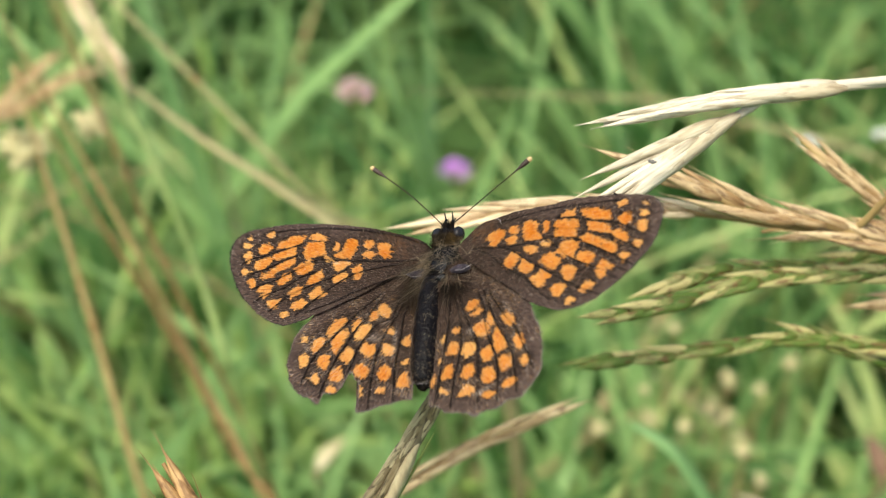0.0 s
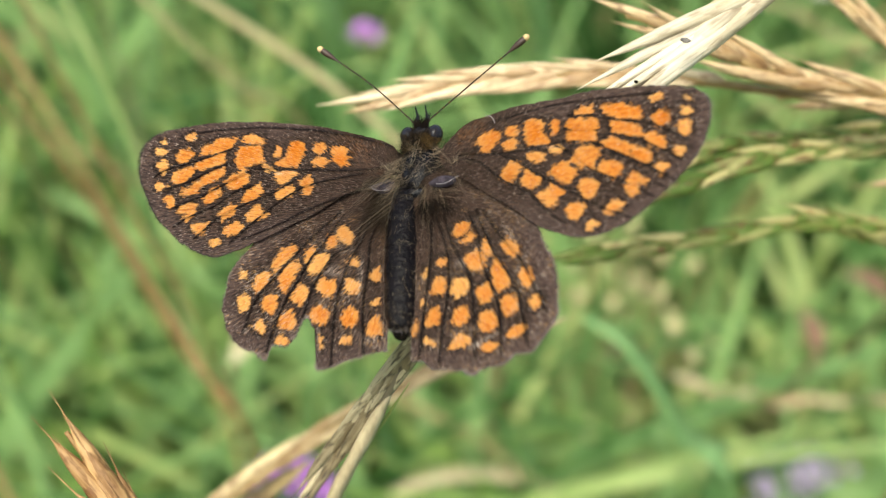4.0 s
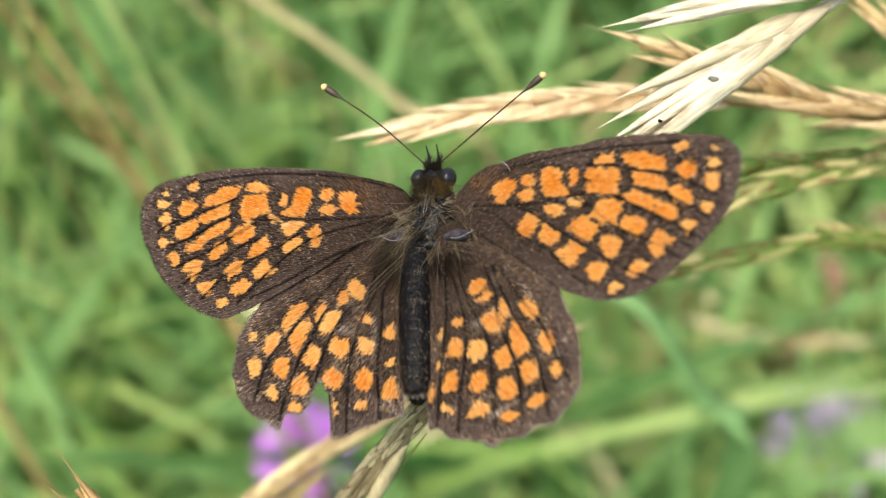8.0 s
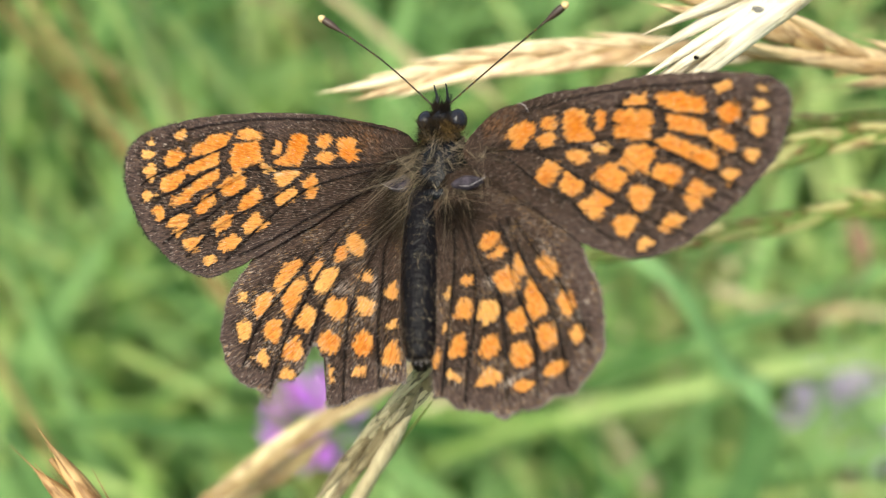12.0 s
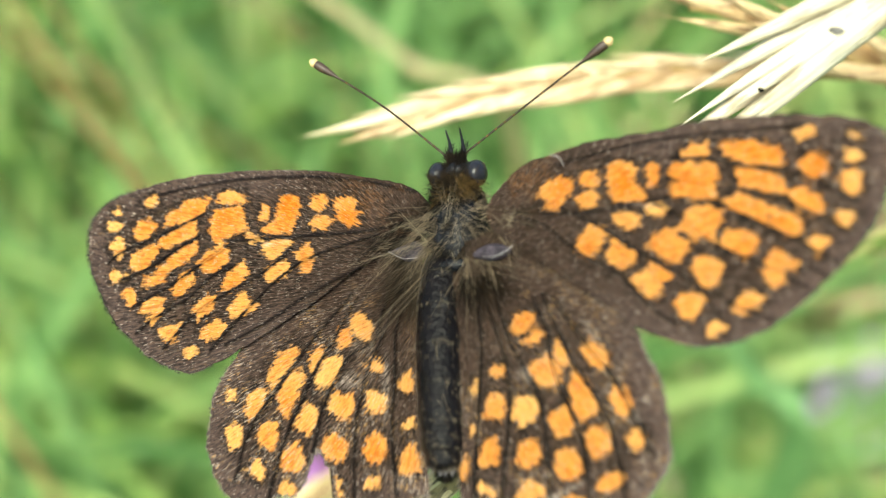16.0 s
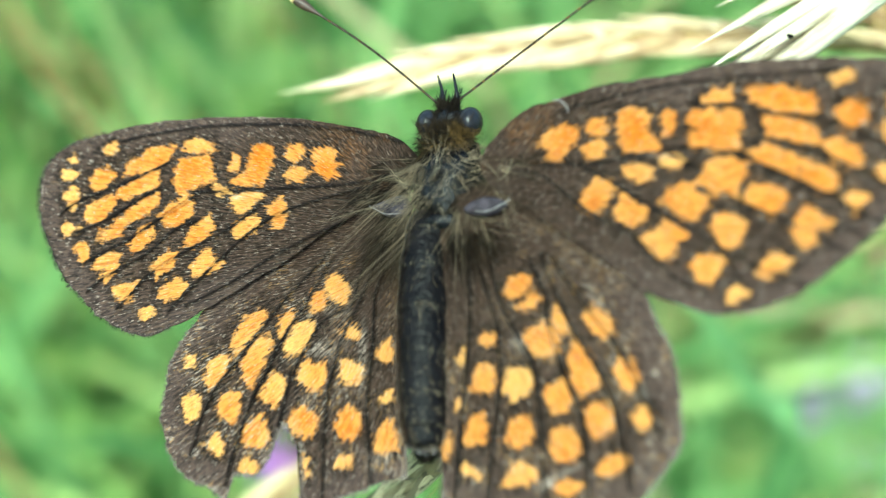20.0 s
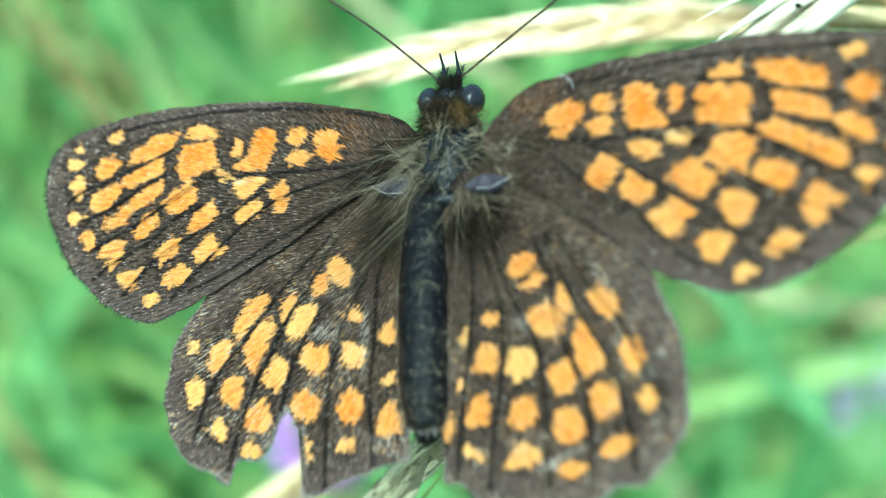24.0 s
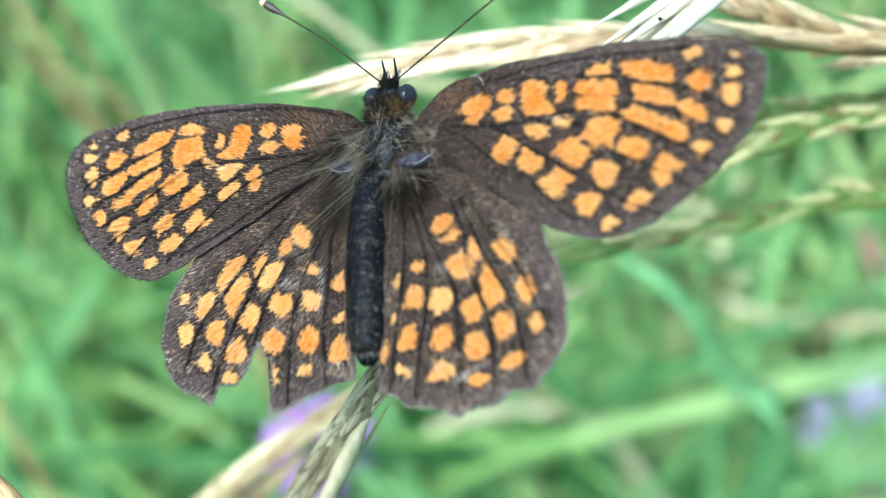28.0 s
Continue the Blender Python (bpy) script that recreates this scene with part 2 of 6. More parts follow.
BARE = two_tone("bare_membrane", (0.16, 0.14, 0.14), (0.42, 0.38, 0.38), 2500, 0.4, 0.3, 0.3, None, 0.2)
FRINGE = two_tone("wing_fringe", (0.012, 0.009, 0.007), (0.17, 0.135, 0.115), 900, 0.7, 0.1, 0.2, None, 1.0)
KNOT = two_tone("grey_knot", (0.03, 0.027, 0.024), (0.24, 0.22, 0.195), 2600, 0.6, 0.2, 1.0, None, 0.2)
PLATE = two_tone("bare_plate", (0.0012, 0.0008, 0.0014), (0.062, 0.050, 0.060), 1900, 0.40, 0.06, 1.0, None, 0.1)
STRAW_WHITE = husk_material("bleached_husk", (0.40, 0.335, 0.215), (0.71, 0.645, 0.50), (0.17, 0.12, 0.06), 0.32, 0.05)
STRAW = husk_material("ripe_husk", (0.30, 0.180, 0.072), (0.70, 0.53, 0.30), (0.11, 0.045, 0.017), 0.34, 0.06)
STRAW_RUST = husk_material("rusty_husk", (0.17, 0.080, 0.025), (0.50, 0.31, 0.13), (0.10, 0.034, 0.011), 0.34, 0.06)
STRAW_PALE = husk_material("pale_husk", (0.36, 0.235, 0.115), (0.78, 0.65, 0.42), (0.17, 0.080, 0.035), 0.30, 0.06)
STRAW_GREEN = husk_material("half_green_husk", (0.085, 0.140, 0.020), (0.50, 0.43, 0.18), (0.13, 0.050, 0.020), 0.42, 0.06, 0.8)
STRAW_TAN = husk_material("tan_husk", (0.27, 0.18, 0.072), (0.63, 0.50, 0.27), (0.12, 0.052, 0.023), 0.45, 0.05, 0.5)
STRAW_GREY = husk_material("weathered_husk", (0.15, 0.115, 0.060), (0.44, 0.37, 0.225), (0.045, 0.032, 0.019), 0.55, 0.03, 0.6)
STALK = two_tone("straw_stalk", (0.20, 0.120, 0.040), (0.41, 0.295, 0.12), 120, 0.5, 0.3, 0.3, (1, 1, 0.2), 0.4)
STALK_PALE = two_tone("pale_stalk", (0.20, 0.19, 0.070), (0.44, 0.40, 0.19), 120, 0.5, 0.3, 0.3, (1, 1, 0.2), 0.4)
SHEATH = two_tone("dry_sheath", (0.20, 0.145, 0.075), (0.47, 0.39, 0.235), 700, 0.5, 0.25, 0.5, (1, 1, 0.25), 0.3)
STALK_BROWN = two_tone("brown_stalk", (0.13, 0.066, 0.022), (0.30, 0.18, 0.065), 120, 0.55, 0.3, 0.3, (1, 1, 0.2), 0.4)
STALK_GREEN = two_tone("green_stalk", (0.08, 0.13, 0.025), (0.22, 0.26, 0.075), 120, 0.5, 0.3, 0.3, (1, 1, 0.2), 0.4)
GRASS = two_tone("meadow_grass", (0.064, 0.160, 0.040), (0.305, 0.480, 0.168), 9, 0.5, 0.3, 0.15, None, 0.9, 0.45, 14)
GRASS_PALE = two_tone("pale_grass", (0.25, 0.38, 0.095), (0.53, 0.61, 0.235), 30, 0.5, 0.3, 0.15, None, 0.5, 0.35, 4)
GRASS_FRESH = two_tone("fresh_grass", (0.13, 0.29, 0.085), (0.32, 0.50, 0.19), 30, 0.45, 0.35, 0.15, None, 0.5, 0.35, 4)
GRASS_CREAM = two_tone("cream_grass", (0.53, 0.455, 0.24), (0.80, 0.71, 0.47), 30, 0.5, 0.3, 0.15, None, 0.5, 0.3, 4)
GRASS_DRY = two_tone("dry_grass", (0.26, 0.20, 0.08), (0.50, 0.42, 0.21), 30, 0.5, 0.3, 0.15, None, 0.6, 0.25, 4)
SOIL = two_tone("meadow_floor", (0.018, 0.040, 0.010), (0.060, 0.110, 0.028), 14, 0.9, 0.1, 0.6, None, 0.2, 0.0, 8)
PETAL_PURPLE = two_tone("purple_petal", (0.48, 0.12, 0.64), (0.80, 0.38, 0.92), 120, 0.6, 0.15, 0.2, None, 0.5)
PETAL_PINK = two_tone("pink_petal", (0.55, 0.27, 0.34), (0.80, 0.55, 0.58), 120, 0.5, 0.3, 0.2, None, 0.5)
PETAL_LILAC = two_tone("lilac_petal", (0.70, 0.54, 0.86), (0.93, 0.85, 0.96), 120, 0.5, 0.3, 0.2, None, 0.5)
PETAL_WHITE = two_tone("white_petal", (0.70, 0.68, 0.66), (0.88, 0.87, 0.86), 120, 0.5, 0.3, 0.2, None, 0.3)
LEAF_RED = two_tone("reddened_leaf", (0.10, 0.060, 0.036), (0.19, 0.115, 0.070), 90, 0.6, 0.15, 0.3, None, 0.4)
SEED_TAN = two_tone("seed_head", (0.34, 0.30, 0.13), (0.66, 0.58, 0.32), 150, 0.6, 0.3, 0.3, None, 0.5)


# ---- building ----
def mesh_of(name, verts, faces, mat, smooth=True):
    me = bpy.data.meshes.new(name)
    me.from_pydata([tuple(v) for v in verts], [], faces)
    me.materials.append(mat)
    if smooth:
        me.shade_smooth()
    me.update()
    return me


def part(name, data, parent, label="", m=None):
    ob = new(name, data)
    ob.parent = parent
    if m is not None:
        ob.matrix_basis = m
    return tagged(ob, label)


def thing(name, label, category, place=(0, 0, 0), group="", kind=""):
    ob = new(name)
    ob.location = place
    ob.empty_display_size = 0.005
    return tagged(ob, label, category, group, kind)


def smooth_line(pts, n):
    """A Catmull-Rom line through pts, at n points."""
    q = [Vector(p) for p in pts]
    q = [q[0] * 2 - q[1]] + q + [q[-1] * 2 - q[-2]]
    out = []
    for i in range(n):
        s = i / (n - 1) * (len(q) - 3)
        k = min(int(s), len(q) - 4)
        t = s - k
        a, b, c, d = q[k:k + 4]
        out.append(0.5 * (2 * b + (c - a) * t + (2 * a - 5 * b + 4 * c - d) * t * t + (3 * b - a - 3 * c + d) * t ** 3))
    return out


def even_line(pts, n):
    """The same line with its points at equal distances."""
    q = smooth_line(pts, 400)
    run = [0.0]
    for a, b in zip(q, q[1:]):
        run.append(run[-1] + (b - a).length)
    out, k = [], 0
    for i in range(n):
        want = run[-1] * i / (n - 1)
        while k < 398 and run[k + 1] < want:
            k += 1
        out.append(q[k].lerp(q[k + 1], (want - run[k]) / max(1e-9, run[k + 1] - run[k])))
    return out


def tube(line, radii, sides=8, flat=1.0):
    """Verts and faces of a tube along line with closed ends."""
    verts, faces = [], []
    up = Vector((0.13, 0.27, 1)).normalized()
    for i, c in enumerate(line):
        d = (line[min(i + 1, len(line) - 1)] - line[max(i - 1, 0)]).normalized()
        a = d.cross(up).normalized()
        b = d.cross(a)
        for k in range(sides):
            g = 2 * math.pi * k / sides
            verts.append(c + (a * math.cos(g) + b * math.sin(g) * flat) * radii[i])
    for i in range(len(line) - 1):
        for k in range(sides):
            j = (k + 1) % sides
            faces.append((i * sides + k, i * sides + j, (i + 1) * sides + j, (i + 1) * sides + k))
    faces.append(tuple(range(sides))[::-1])
    faces.append(tuple((len(line) - 1) * sides + k for k in range(sides)))
    return verts, faces


def join(pieces):
    verts, faces = [], []
    for v, f in pieces:
        o = len(verts)
        verts += list(v)
        faces += [tuple(i + o for i in q) for q in f]
    return verts, faces


def hair(root, way, length, width, bend):
    """A thin tapered strand, curved in an arc: a three-sided spike of four segments."""
    way = way.normalized()
    side = way.cross(Vector((0.3, 0.2, 1))).normalized()
    other = way.cross(side)
    v, f = [], []
    for k, taper in enumerate((1.0, 0.95, 0.8, 0.55)):
        t = k / 4
        c = root + way * length * t + bend * t * t
        w = width * taper
        v += [c + side * w, c - side * w * 0.5 + other * w * 0.8, c - side * w * 0.5 - other * w * 0.8]
        if k:
            o = 3 * k - 3
            f += [(o, o + 1, o + 4, o + 3), (o + 1, o + 2, o + 5, o + 4), (o + 2, o, o + 3, o + 5)]
    v.append(root + way * length + bend)
    return v, f + [(9, 10, 12), (10, 11, 12), (11, 9, 12)]


# ---- ground ----
def ground():
    nx = 60
    verts, faces = [], []
    reach = [math.copysign(abs(s) ** 5, s) * 1200 + s * 2 for s in np.linspace(-1, 1, nx)]
    for y in reach:
        for x in reach:
            near = math.exp(-(x * x + y * y) / 9)
            verts.append((x, y, (noise.noise(Vector((x * 3, y * 3, 0))) * 0.015 - 0.008) * near - 0.002))
    for j in range(nx - 1):
        for i in range(nx - 1):
            a = j * nx + i
            faces.append((a, a + 1, a + nx + 1, a + nx))
    ob = new("ground", mesh_of("ground", verts, faces, SOIL))
    tagged(ob, "mossy green meadow floor under tall grass", "ground", "", "structure")


def blade(root, lean, height, reach, width, twist, droop, segs=6):
    """A grass blade: a folded, tapering, arching strip."""
    v, f = [], []
    d = Vector((math.cos(lean), math.sin(lean), 0))
    side0 = Vector((-d.y, d.x, 0))
    for i in range(segs + 1):
        s = i / segs
        c = root + d * reach * s ** 1.7 + Vector((0, 0, height * (s - droop * s ** 3)))
        w = width * (1 - s ** 2.2) * (0.6 + 0.8 * min(s * 3, 1)) * 0.5 + 0.00015
        g = twist * s
        side = side0 * math.cos(g) + Vector((0, 0, 1)).cross(side0) * math.sin(g)
        fold = Vector((0, 0, -0.18 * w)) + d * 0.1 * w
        v += [c - side * w, c + fold, c + side * w]
    for i in range(segs):
        a = i * 3
        f += [(a, a + 1, a + 4, a + 3), (a + 1, a + 2, a + 5, a + 4)]
    return v, f


LILAC = (0.115, 0.127)


def meadow(name, label, mat, count, box, high, wide, seed, clear=0.0, arch=0.0):
    r = random.Random(seed)
    verts, faces = [], []
    while count:
        x, y = r.uniform(box[0], box[1]), r.uniform(box[2], box[3])
        if abs(x) < clear and -clear < y < clear + 1.7:
            continue
        if math.hypot(x - LILAC[0], y - LILAC[1] + 0.025) < 0.048 and r.random() < 0.82:
            continue
        if math.hypot(x + 0.10, y - 0.47) < 0.17 and r.random() < 0.9:
            continue
        if math.hypot((x + 0.065) * 0.8, y - 0.33) < 0.100 and r.random() < 0.78:
            continue
        h = r.uniform(*high)
        lean = r.choice((r.gauss(2.2, 0.5), r.gauss(-1.0, 0.6), r.uniform(-3.1, 3.1)))
        reach = h * (r.uniform(0.15, 1.1) + arch * r.uniform(0.5, 1.0))
        tx, ty = x + math.cos(lean) * reach, y + math.sin(lean) * reach
        # tall blades keep clear of the open space over the seed heads
        for px, py in ((x, y), (tx, ty), ((x + tx) / 2, (y + ty) / 2)):
            if -0.25 < px < 0.25 and -0.30 < py < 0.05:
                h = min(h, 0.13)
            elif -0.25 < px < 0.25 and py < 0.16:
                h = min(h, 0.17)
        v, f = blade(Vector((x, y, -0.004)), lean, h, reach, r.uniform(*wide), r.uniform(-2, 2), r.uniform(0, 0.45) + arch * r.uniform(0.15, 0.35))
        o = len(verts)
        verts += v
        faces += [tuple(i + o for i in q) for q in f]
        count -= 1
    tagged(new(name, mesh_of(name, verts, faces, mat)), label, "grass", "", "stuff")


# ---- butterfly ----
LF_OUTLINE = [(-1.4, 3.4), (-2.3, 4.3), (-3.4, 4.8), (-5.0, 5.1), (-7.0, 5.4), (-9.3, 5.5), (-11.9, 5.4), (-13.9, 5.2), (-15.8, 4.9), (-17.8, 4.3), (-19.3, 3.6), (-20.1, 2.8), (-20.4, 1.8), (-20.2, 0.5), (-19.7, -0.7), (-18.8, -2.1), (-17.9, -3.3), (-16.9, -4.1), (-15.7, -5.0), (-14.4, -5.6), (-13.1, -5.8), (-12.0, -5.3), (-11.0, -4.7), (-9.4, -3.5), (-7.4, -2.0), (-5.4, -0.3), (-3.3, 1.3), (-1.7, 2.2)]
LF_MARGIN = [(0.5, -19.36, 2.19, -19.07, 2.29, -18.58, 2.16, -18.58, 1.84, -18.87, 1.74, -19.20, 1.88), (0.4, -18.92, 1.02, -18.53, 1.29, -18.10, 1.08, -18.15, 0.68, -18.41, 0.19, -18.77, 0.72), (0.5, -18.62, -0.83, -18.55, -0.52, -18.23, -0.57, -17.82, -0.70, -18.06, -0.95, -18.40, -1.13), (0.2, -17.77, -1.54, -17.27, -1.43, -16.95, -1.86, -16.95, -2.17, -17.12, -2.41, -17.44, -1.98), (0.8, -19.08, 2.93, -18.94, 3.02, -18.83, 2.86, -19.01, 2.81), (0.3, -17.52, 3.51, -17.20, 3.77, -16.90, 3.79, -16.83, 3.47, -17.07, 3.21)]
LF_EDGE = [(0.3, -16.49, -2.21, -15.89, -1.94, -15.29, -1.97, -15.28, -2.65, -15.62, -3.42, -15.96, -3.23, -15.90, -2.85, -16.46, -2.66), (0.35, -15.27, -3.70, -14.72, -3.50, -14.18, -3.31, -14.27, -3.91, -14.51, -4.45, -14.90, -4.04), (0.5, -13.59, -4.67, -13.27, -4.50, -12.99, -4.77, -13.30, -5.01, -13.69, -4.90)]
LF_ROW = [(0.1, -17.74, 1.81, -17.55, 2.30, -17.04, 2.41, -16.61, 2.20, -16.65, 1.72, -17.14, 1.22, -17.57, 1.43), (0.1, -17.47, 0.34, -17.04, 0.76, -16.40, 0.95, -16.13, 0.74, -16.32, 0.26, -16.84, -0.40, -17.54, -0.29), (0.1, -16.57, -0.92, -16.07, -0.50, -15.72, -0.09, -15.31, -0.21, -15.54, -0.85, -16.12, -1.27, -16.57, -1.23), (0.05, -16.03, 2.64, -15.74, 3.05, -15.10, 3.57, -13.72, 3.82, -13.83, 3.25, -14.17, 2.76, -15.21, 2.37, -16.07, 2.16), (0.05, -16.18, 1.28, -15.67, 1.71, -14.96, 2.23, -14.27, 2.51, -14.27, 1.80, -14.98, 1.28, -15.79, 0.92, -16.18, 0.97)]
LF_MIDDLE = [(0.05, -15.56, 0.23, -14.95, 0.82, -14.15, 1.26, -13.98, 0.81, -14.37, 0.24, -15.02, -0.19, -15.53, -0.23), (0.15, -14.94, -1.57, -14.67, -0.78, -14.01, -0.43, -13.74, -0.64, -14.06, -1.20, -14.67, -1.77), (0.2, -13.62, -2.53, -13.49, -2.14, -12.99, -1.73, -12.49, -1.69, -12.52, -2.22, -12.99, -2.78, -13.24, -2.94), (0.25, -12.87, -3.66, -12.68, -3.20, -12.23, -2.94, -11.73, -3.27, -11.89, -3.88, -12.50, -4.07, -12.83, -3.88), (0.05, -13.35, 1.71, -13.37, 2.49, -13.26, 3.05, -11.91, 3.37, -11.71, 2.75, -11.37, 2.15, -11.94, 1.72, -12.96, 1.26), (0.15, -13.27, 3.85, -12.80, 4.11, -11.96, 4.01, -11.73, 3.62, -12.53, 3.49, -13.13, 3.54)]
LF_DISC = [(0.15, -13.76, 0.12, -13.55, 0.53, -13.01, 0.79, -12.73, 1.20, -12.31, 1.00, -12.13, 0.47, -12.50, -0.25, -13.35, -0.38), (0.15, -12.20, -0.99, -12.00, -0.52, -11.59, -0.03, -11.29, 0.30, -10.95, -0.29, -11.27, -0.92, -11.69, -1.33, -12.14, -1.29), (0.25, -11.57, -2.30, -11.26, -1.67, -10.95, -1.43, -10.56, -1.92, -10.18, -2.04, -10.39, -2.43, -11.12, -2.71, -11.46, -2.81), (0.1, -10.79, 2.97, -10.66, 3.45, -10.41, 3.31, -10.44, 2.68, -10.70, 2.50), (0.0, -9.79, 3.90, -9.30, 4.09, -8.72, 3.73, -8.67, 3.02, -8.85, 2.39, -8.98, 1.91, -9.70, 1.87, -10.59, 1.96, -9.96, 2.47, -9.80, 3.19), (0.05, -8.10, 3.53, -7.96, 3.93, -7.46, 4.04, -7.18, 3.67, -7.33, 3.27, -7.85, 3.31)]
LF_BASE = [(0.15, -7.91, 2.45, -7.68, 2.78, -7.12, 2.89, -6.78, 2.60, -7.14, 2.19, -7.66, 2.23), (0.0, -6.78, 3.85, -6.00, 3.97, -5.68, 3.76, -5.67, 3.29, -5.29, 3.16, -5.67, 2.83, -5.26, 2.54, -5.87, 2.35, -6.37, 2.70), (0.4, -10.36, 1.13, -9.91, 1.47, -9.21, 1.59, -8.86, 1.30, -9.40, 0.66, -9.78, 0.40, -10.20, 0.68), (0.35, -10.01, -0.30, -9.65, 0.10, -8.97, 0.30, -8.68, -0.06, -9.23, -0.62, -9.71, -0.73), (0.2, -8.48, 0.79, -8.17, 1.05, -7.85, 1.30, -7.50, 0.56, -7.61, -0.06, -7.92, -0.30, -8.16, 0.21), (0.6, -11.42, 1.68, -10.68, 1.65, -10.42, 1.43, -11.05, 1.31)]
LF_WORN = [(-9.3, 5.5, 1.59, 0.09, 4, 0), (-9.9, 1.3, 1.38, 0.21, 16, 0), (-20.2, 0.7, 0.12, 1.71, 5, 0)]
LF_VEINS = [[(-3.0, 2.5), (-5.3, 2.0), (-8.5, 1.7), (-10.4, 1.5), (-12.1, 1.3)], [(-13.8, 2.9), (-15.4, 2.0), (-16.3, 1.5), (-18.3, 0.5), (-18.9, -0.1)], [(-13.9, 1.6), (-15.1, 0.8), (-16.5, -0.3), (-18.0, -1.1)], [(-12.2, 1.1), (-13.7, -0.1), (-15.2, -1.3), (-17.0, -2.5)], [(-11.7, 0.0), (-12.9, -0.7), (-14.0, -1.9), (-15.7, -3.1), (-16.5, -3.9)], [(-8.8, 1.0), (-10.2, -0.4), (-12.0, -1.6), (-13.6, -2.9), (-14.8, -4.6)], [(-3.1, 1.4), (-3.7, 0.8), (-5.8, -0.4), (-7.7, -1.6), (-9.1, -2.7), (-11.5, -4.3)], [(-2.4, 4.3), (-6.1, 5.0), (-10.6, 5.0), (-14.4, 4.5), (-16.7, 3.9)], [(-4.2, 1.9), (-7.6, 0.6), (-9.5, -0.9), (-11.2, -3.1), (-12.3, -4.6)]]
RF_OUTLINE = [(2.6, 2.5), (3.1, 3.4), (4.5, 4.6), (6.0, 5.0), (8.3, 5.4), (10.9, 5.5), (13.0, 5.7), (15.5, 5.6), (17.8, 5.3), (19.5, 4.9), (20.3, 4.3), (20.7, 3.6), (20.7, 2.7), (20.4, 1.5), (19.8, 0.2), (18.9, -0.9), (17.8, -2.0), (16.6, -3.0), (15.3, -3.9), (13.9, -4.4), (12.6, -4.5), (11.2, -4.2), (9.8, -3.5), (8.4, -2.4), (6.5, -1.0), (4.6, 0.4), (3.0, 1.5)]
RF_MARGIN = [(0.5, 19.02, 3.52, 19.42, 3.53, 19.52, 3.20, 19.18, 3.06, 19.01, 3.20), (0.3, 18.77, 2.42, 19.17, 2.62, 19.50, 2.46, 19.37, 1.80, 19.03, 1.59, 18.76, 1.93), (0.4, 18.40, 0.86, 18.90, 0.86, 19.07, 0.66, 18.78, 0.33, 18.50, 0.42), (0.3, 17.18, -0.19, 17.70, -0.12, 18.03, -0.33, 17.75, -0.61, 17.57, -0.96, 17.35, -0.52), (0.5, 16.91, 4.67, 17.44, 4.73, 17.78, 4.56, 17.49, 4.34, 17.08, 4.33), (0.3, 14.08, -3.01, 14.31, -2.53, 14.67, -2.25, 15.13, -2.53, 15.31, -2.54, 14.84, -2.94, 14.37, -3.15), (0.4, 12.88, -3.78, 13.24, -3.56, 13.54, -3.70, 13.30, -3.99, 12.95, -3.97), (0.6, 19.27, 4.24, 19.49, 4.27, 19.54, 4.08, 19.32, 4.04)]
RF_ROW = [(0.05, 17.12, 3.18, 17.47, 3.52, 17.99, 3.45, 18.21, 3.05, 18.09, 2.56, 17.63, 2.36, 17.23, 2.66), (0.05, 16.58, 1.92, 16.99, 2.12, 17.62, 1.80, 17.95, 1.33, 17.77, 0.92, 17.26, 1.03, 16.75, 1.46), (0.0, 13.79, 4.49, 14.40, 4.54, 15.60, 4.32, 16.19, 3.86, 16.36, 3.40, 15.77, 3.34, 14.88, 3.57, 14.03, 4.00), (0.0, 14.33, 3.32, 14.99, 3.30, 15.83, 2.89, 16.41, 2.44, 16.46, 1.99, 15.82, 2.00, 14.87, 2.42, 14.51, 2.65), (0.05, 13.90, 1.82, 14.51, 2.08, 15.40, 1.60, 15.81, 1.24, 15.63, 0.82, 14.86, 1.09, 14.14, 1.42), (0.05, 15.75, 1.31, 16.45, 1.05, 17.02, 0.62, 16.96, 0.20, 16.38, 0.07, 15.69, 0.57)]
RF_MIDDLE = [(0.1, 15.26, -1.44, 15.56, -0.91, 15.91, -0.57, 16.25, -0.79, 16.77, -1.26, 16.59, -1.49, 16.25, -1.46, 16.13, -1.94, 15.78, -2.09, 15.43, -1.76), (0.1, 13.66, 0.26, 14.02, 0.54, 14.56, 0.43, 15.09, 0.06, 15.09, -0.44, 14.62, -0.70, 14.08, -0.47, 13.72, -0.12), (0.15, 12.33, -1.01, 12.69, -0.60, 13.24, -0.65, 13.54, -1.05, 13.48, -1.67, 13.06, -1.94, 12.57, -1.66), (0.0, 11.56, 2.20, 11.68, 3.04, 11.49, 3.52, 11.74, 3.88, 12.55, 3.72, 13.48, 3.55, 13.60, 3.01, 13.48, 2.51, 13.36, 1.94, 12.56, 1.96, 12.06, 2.21), (0.1, 12.11, 4.30, 12.55, 4.58, 13.17, 4.57, 13.17, 4.11, 12.55, 3.98, 12.05, 4.11)]
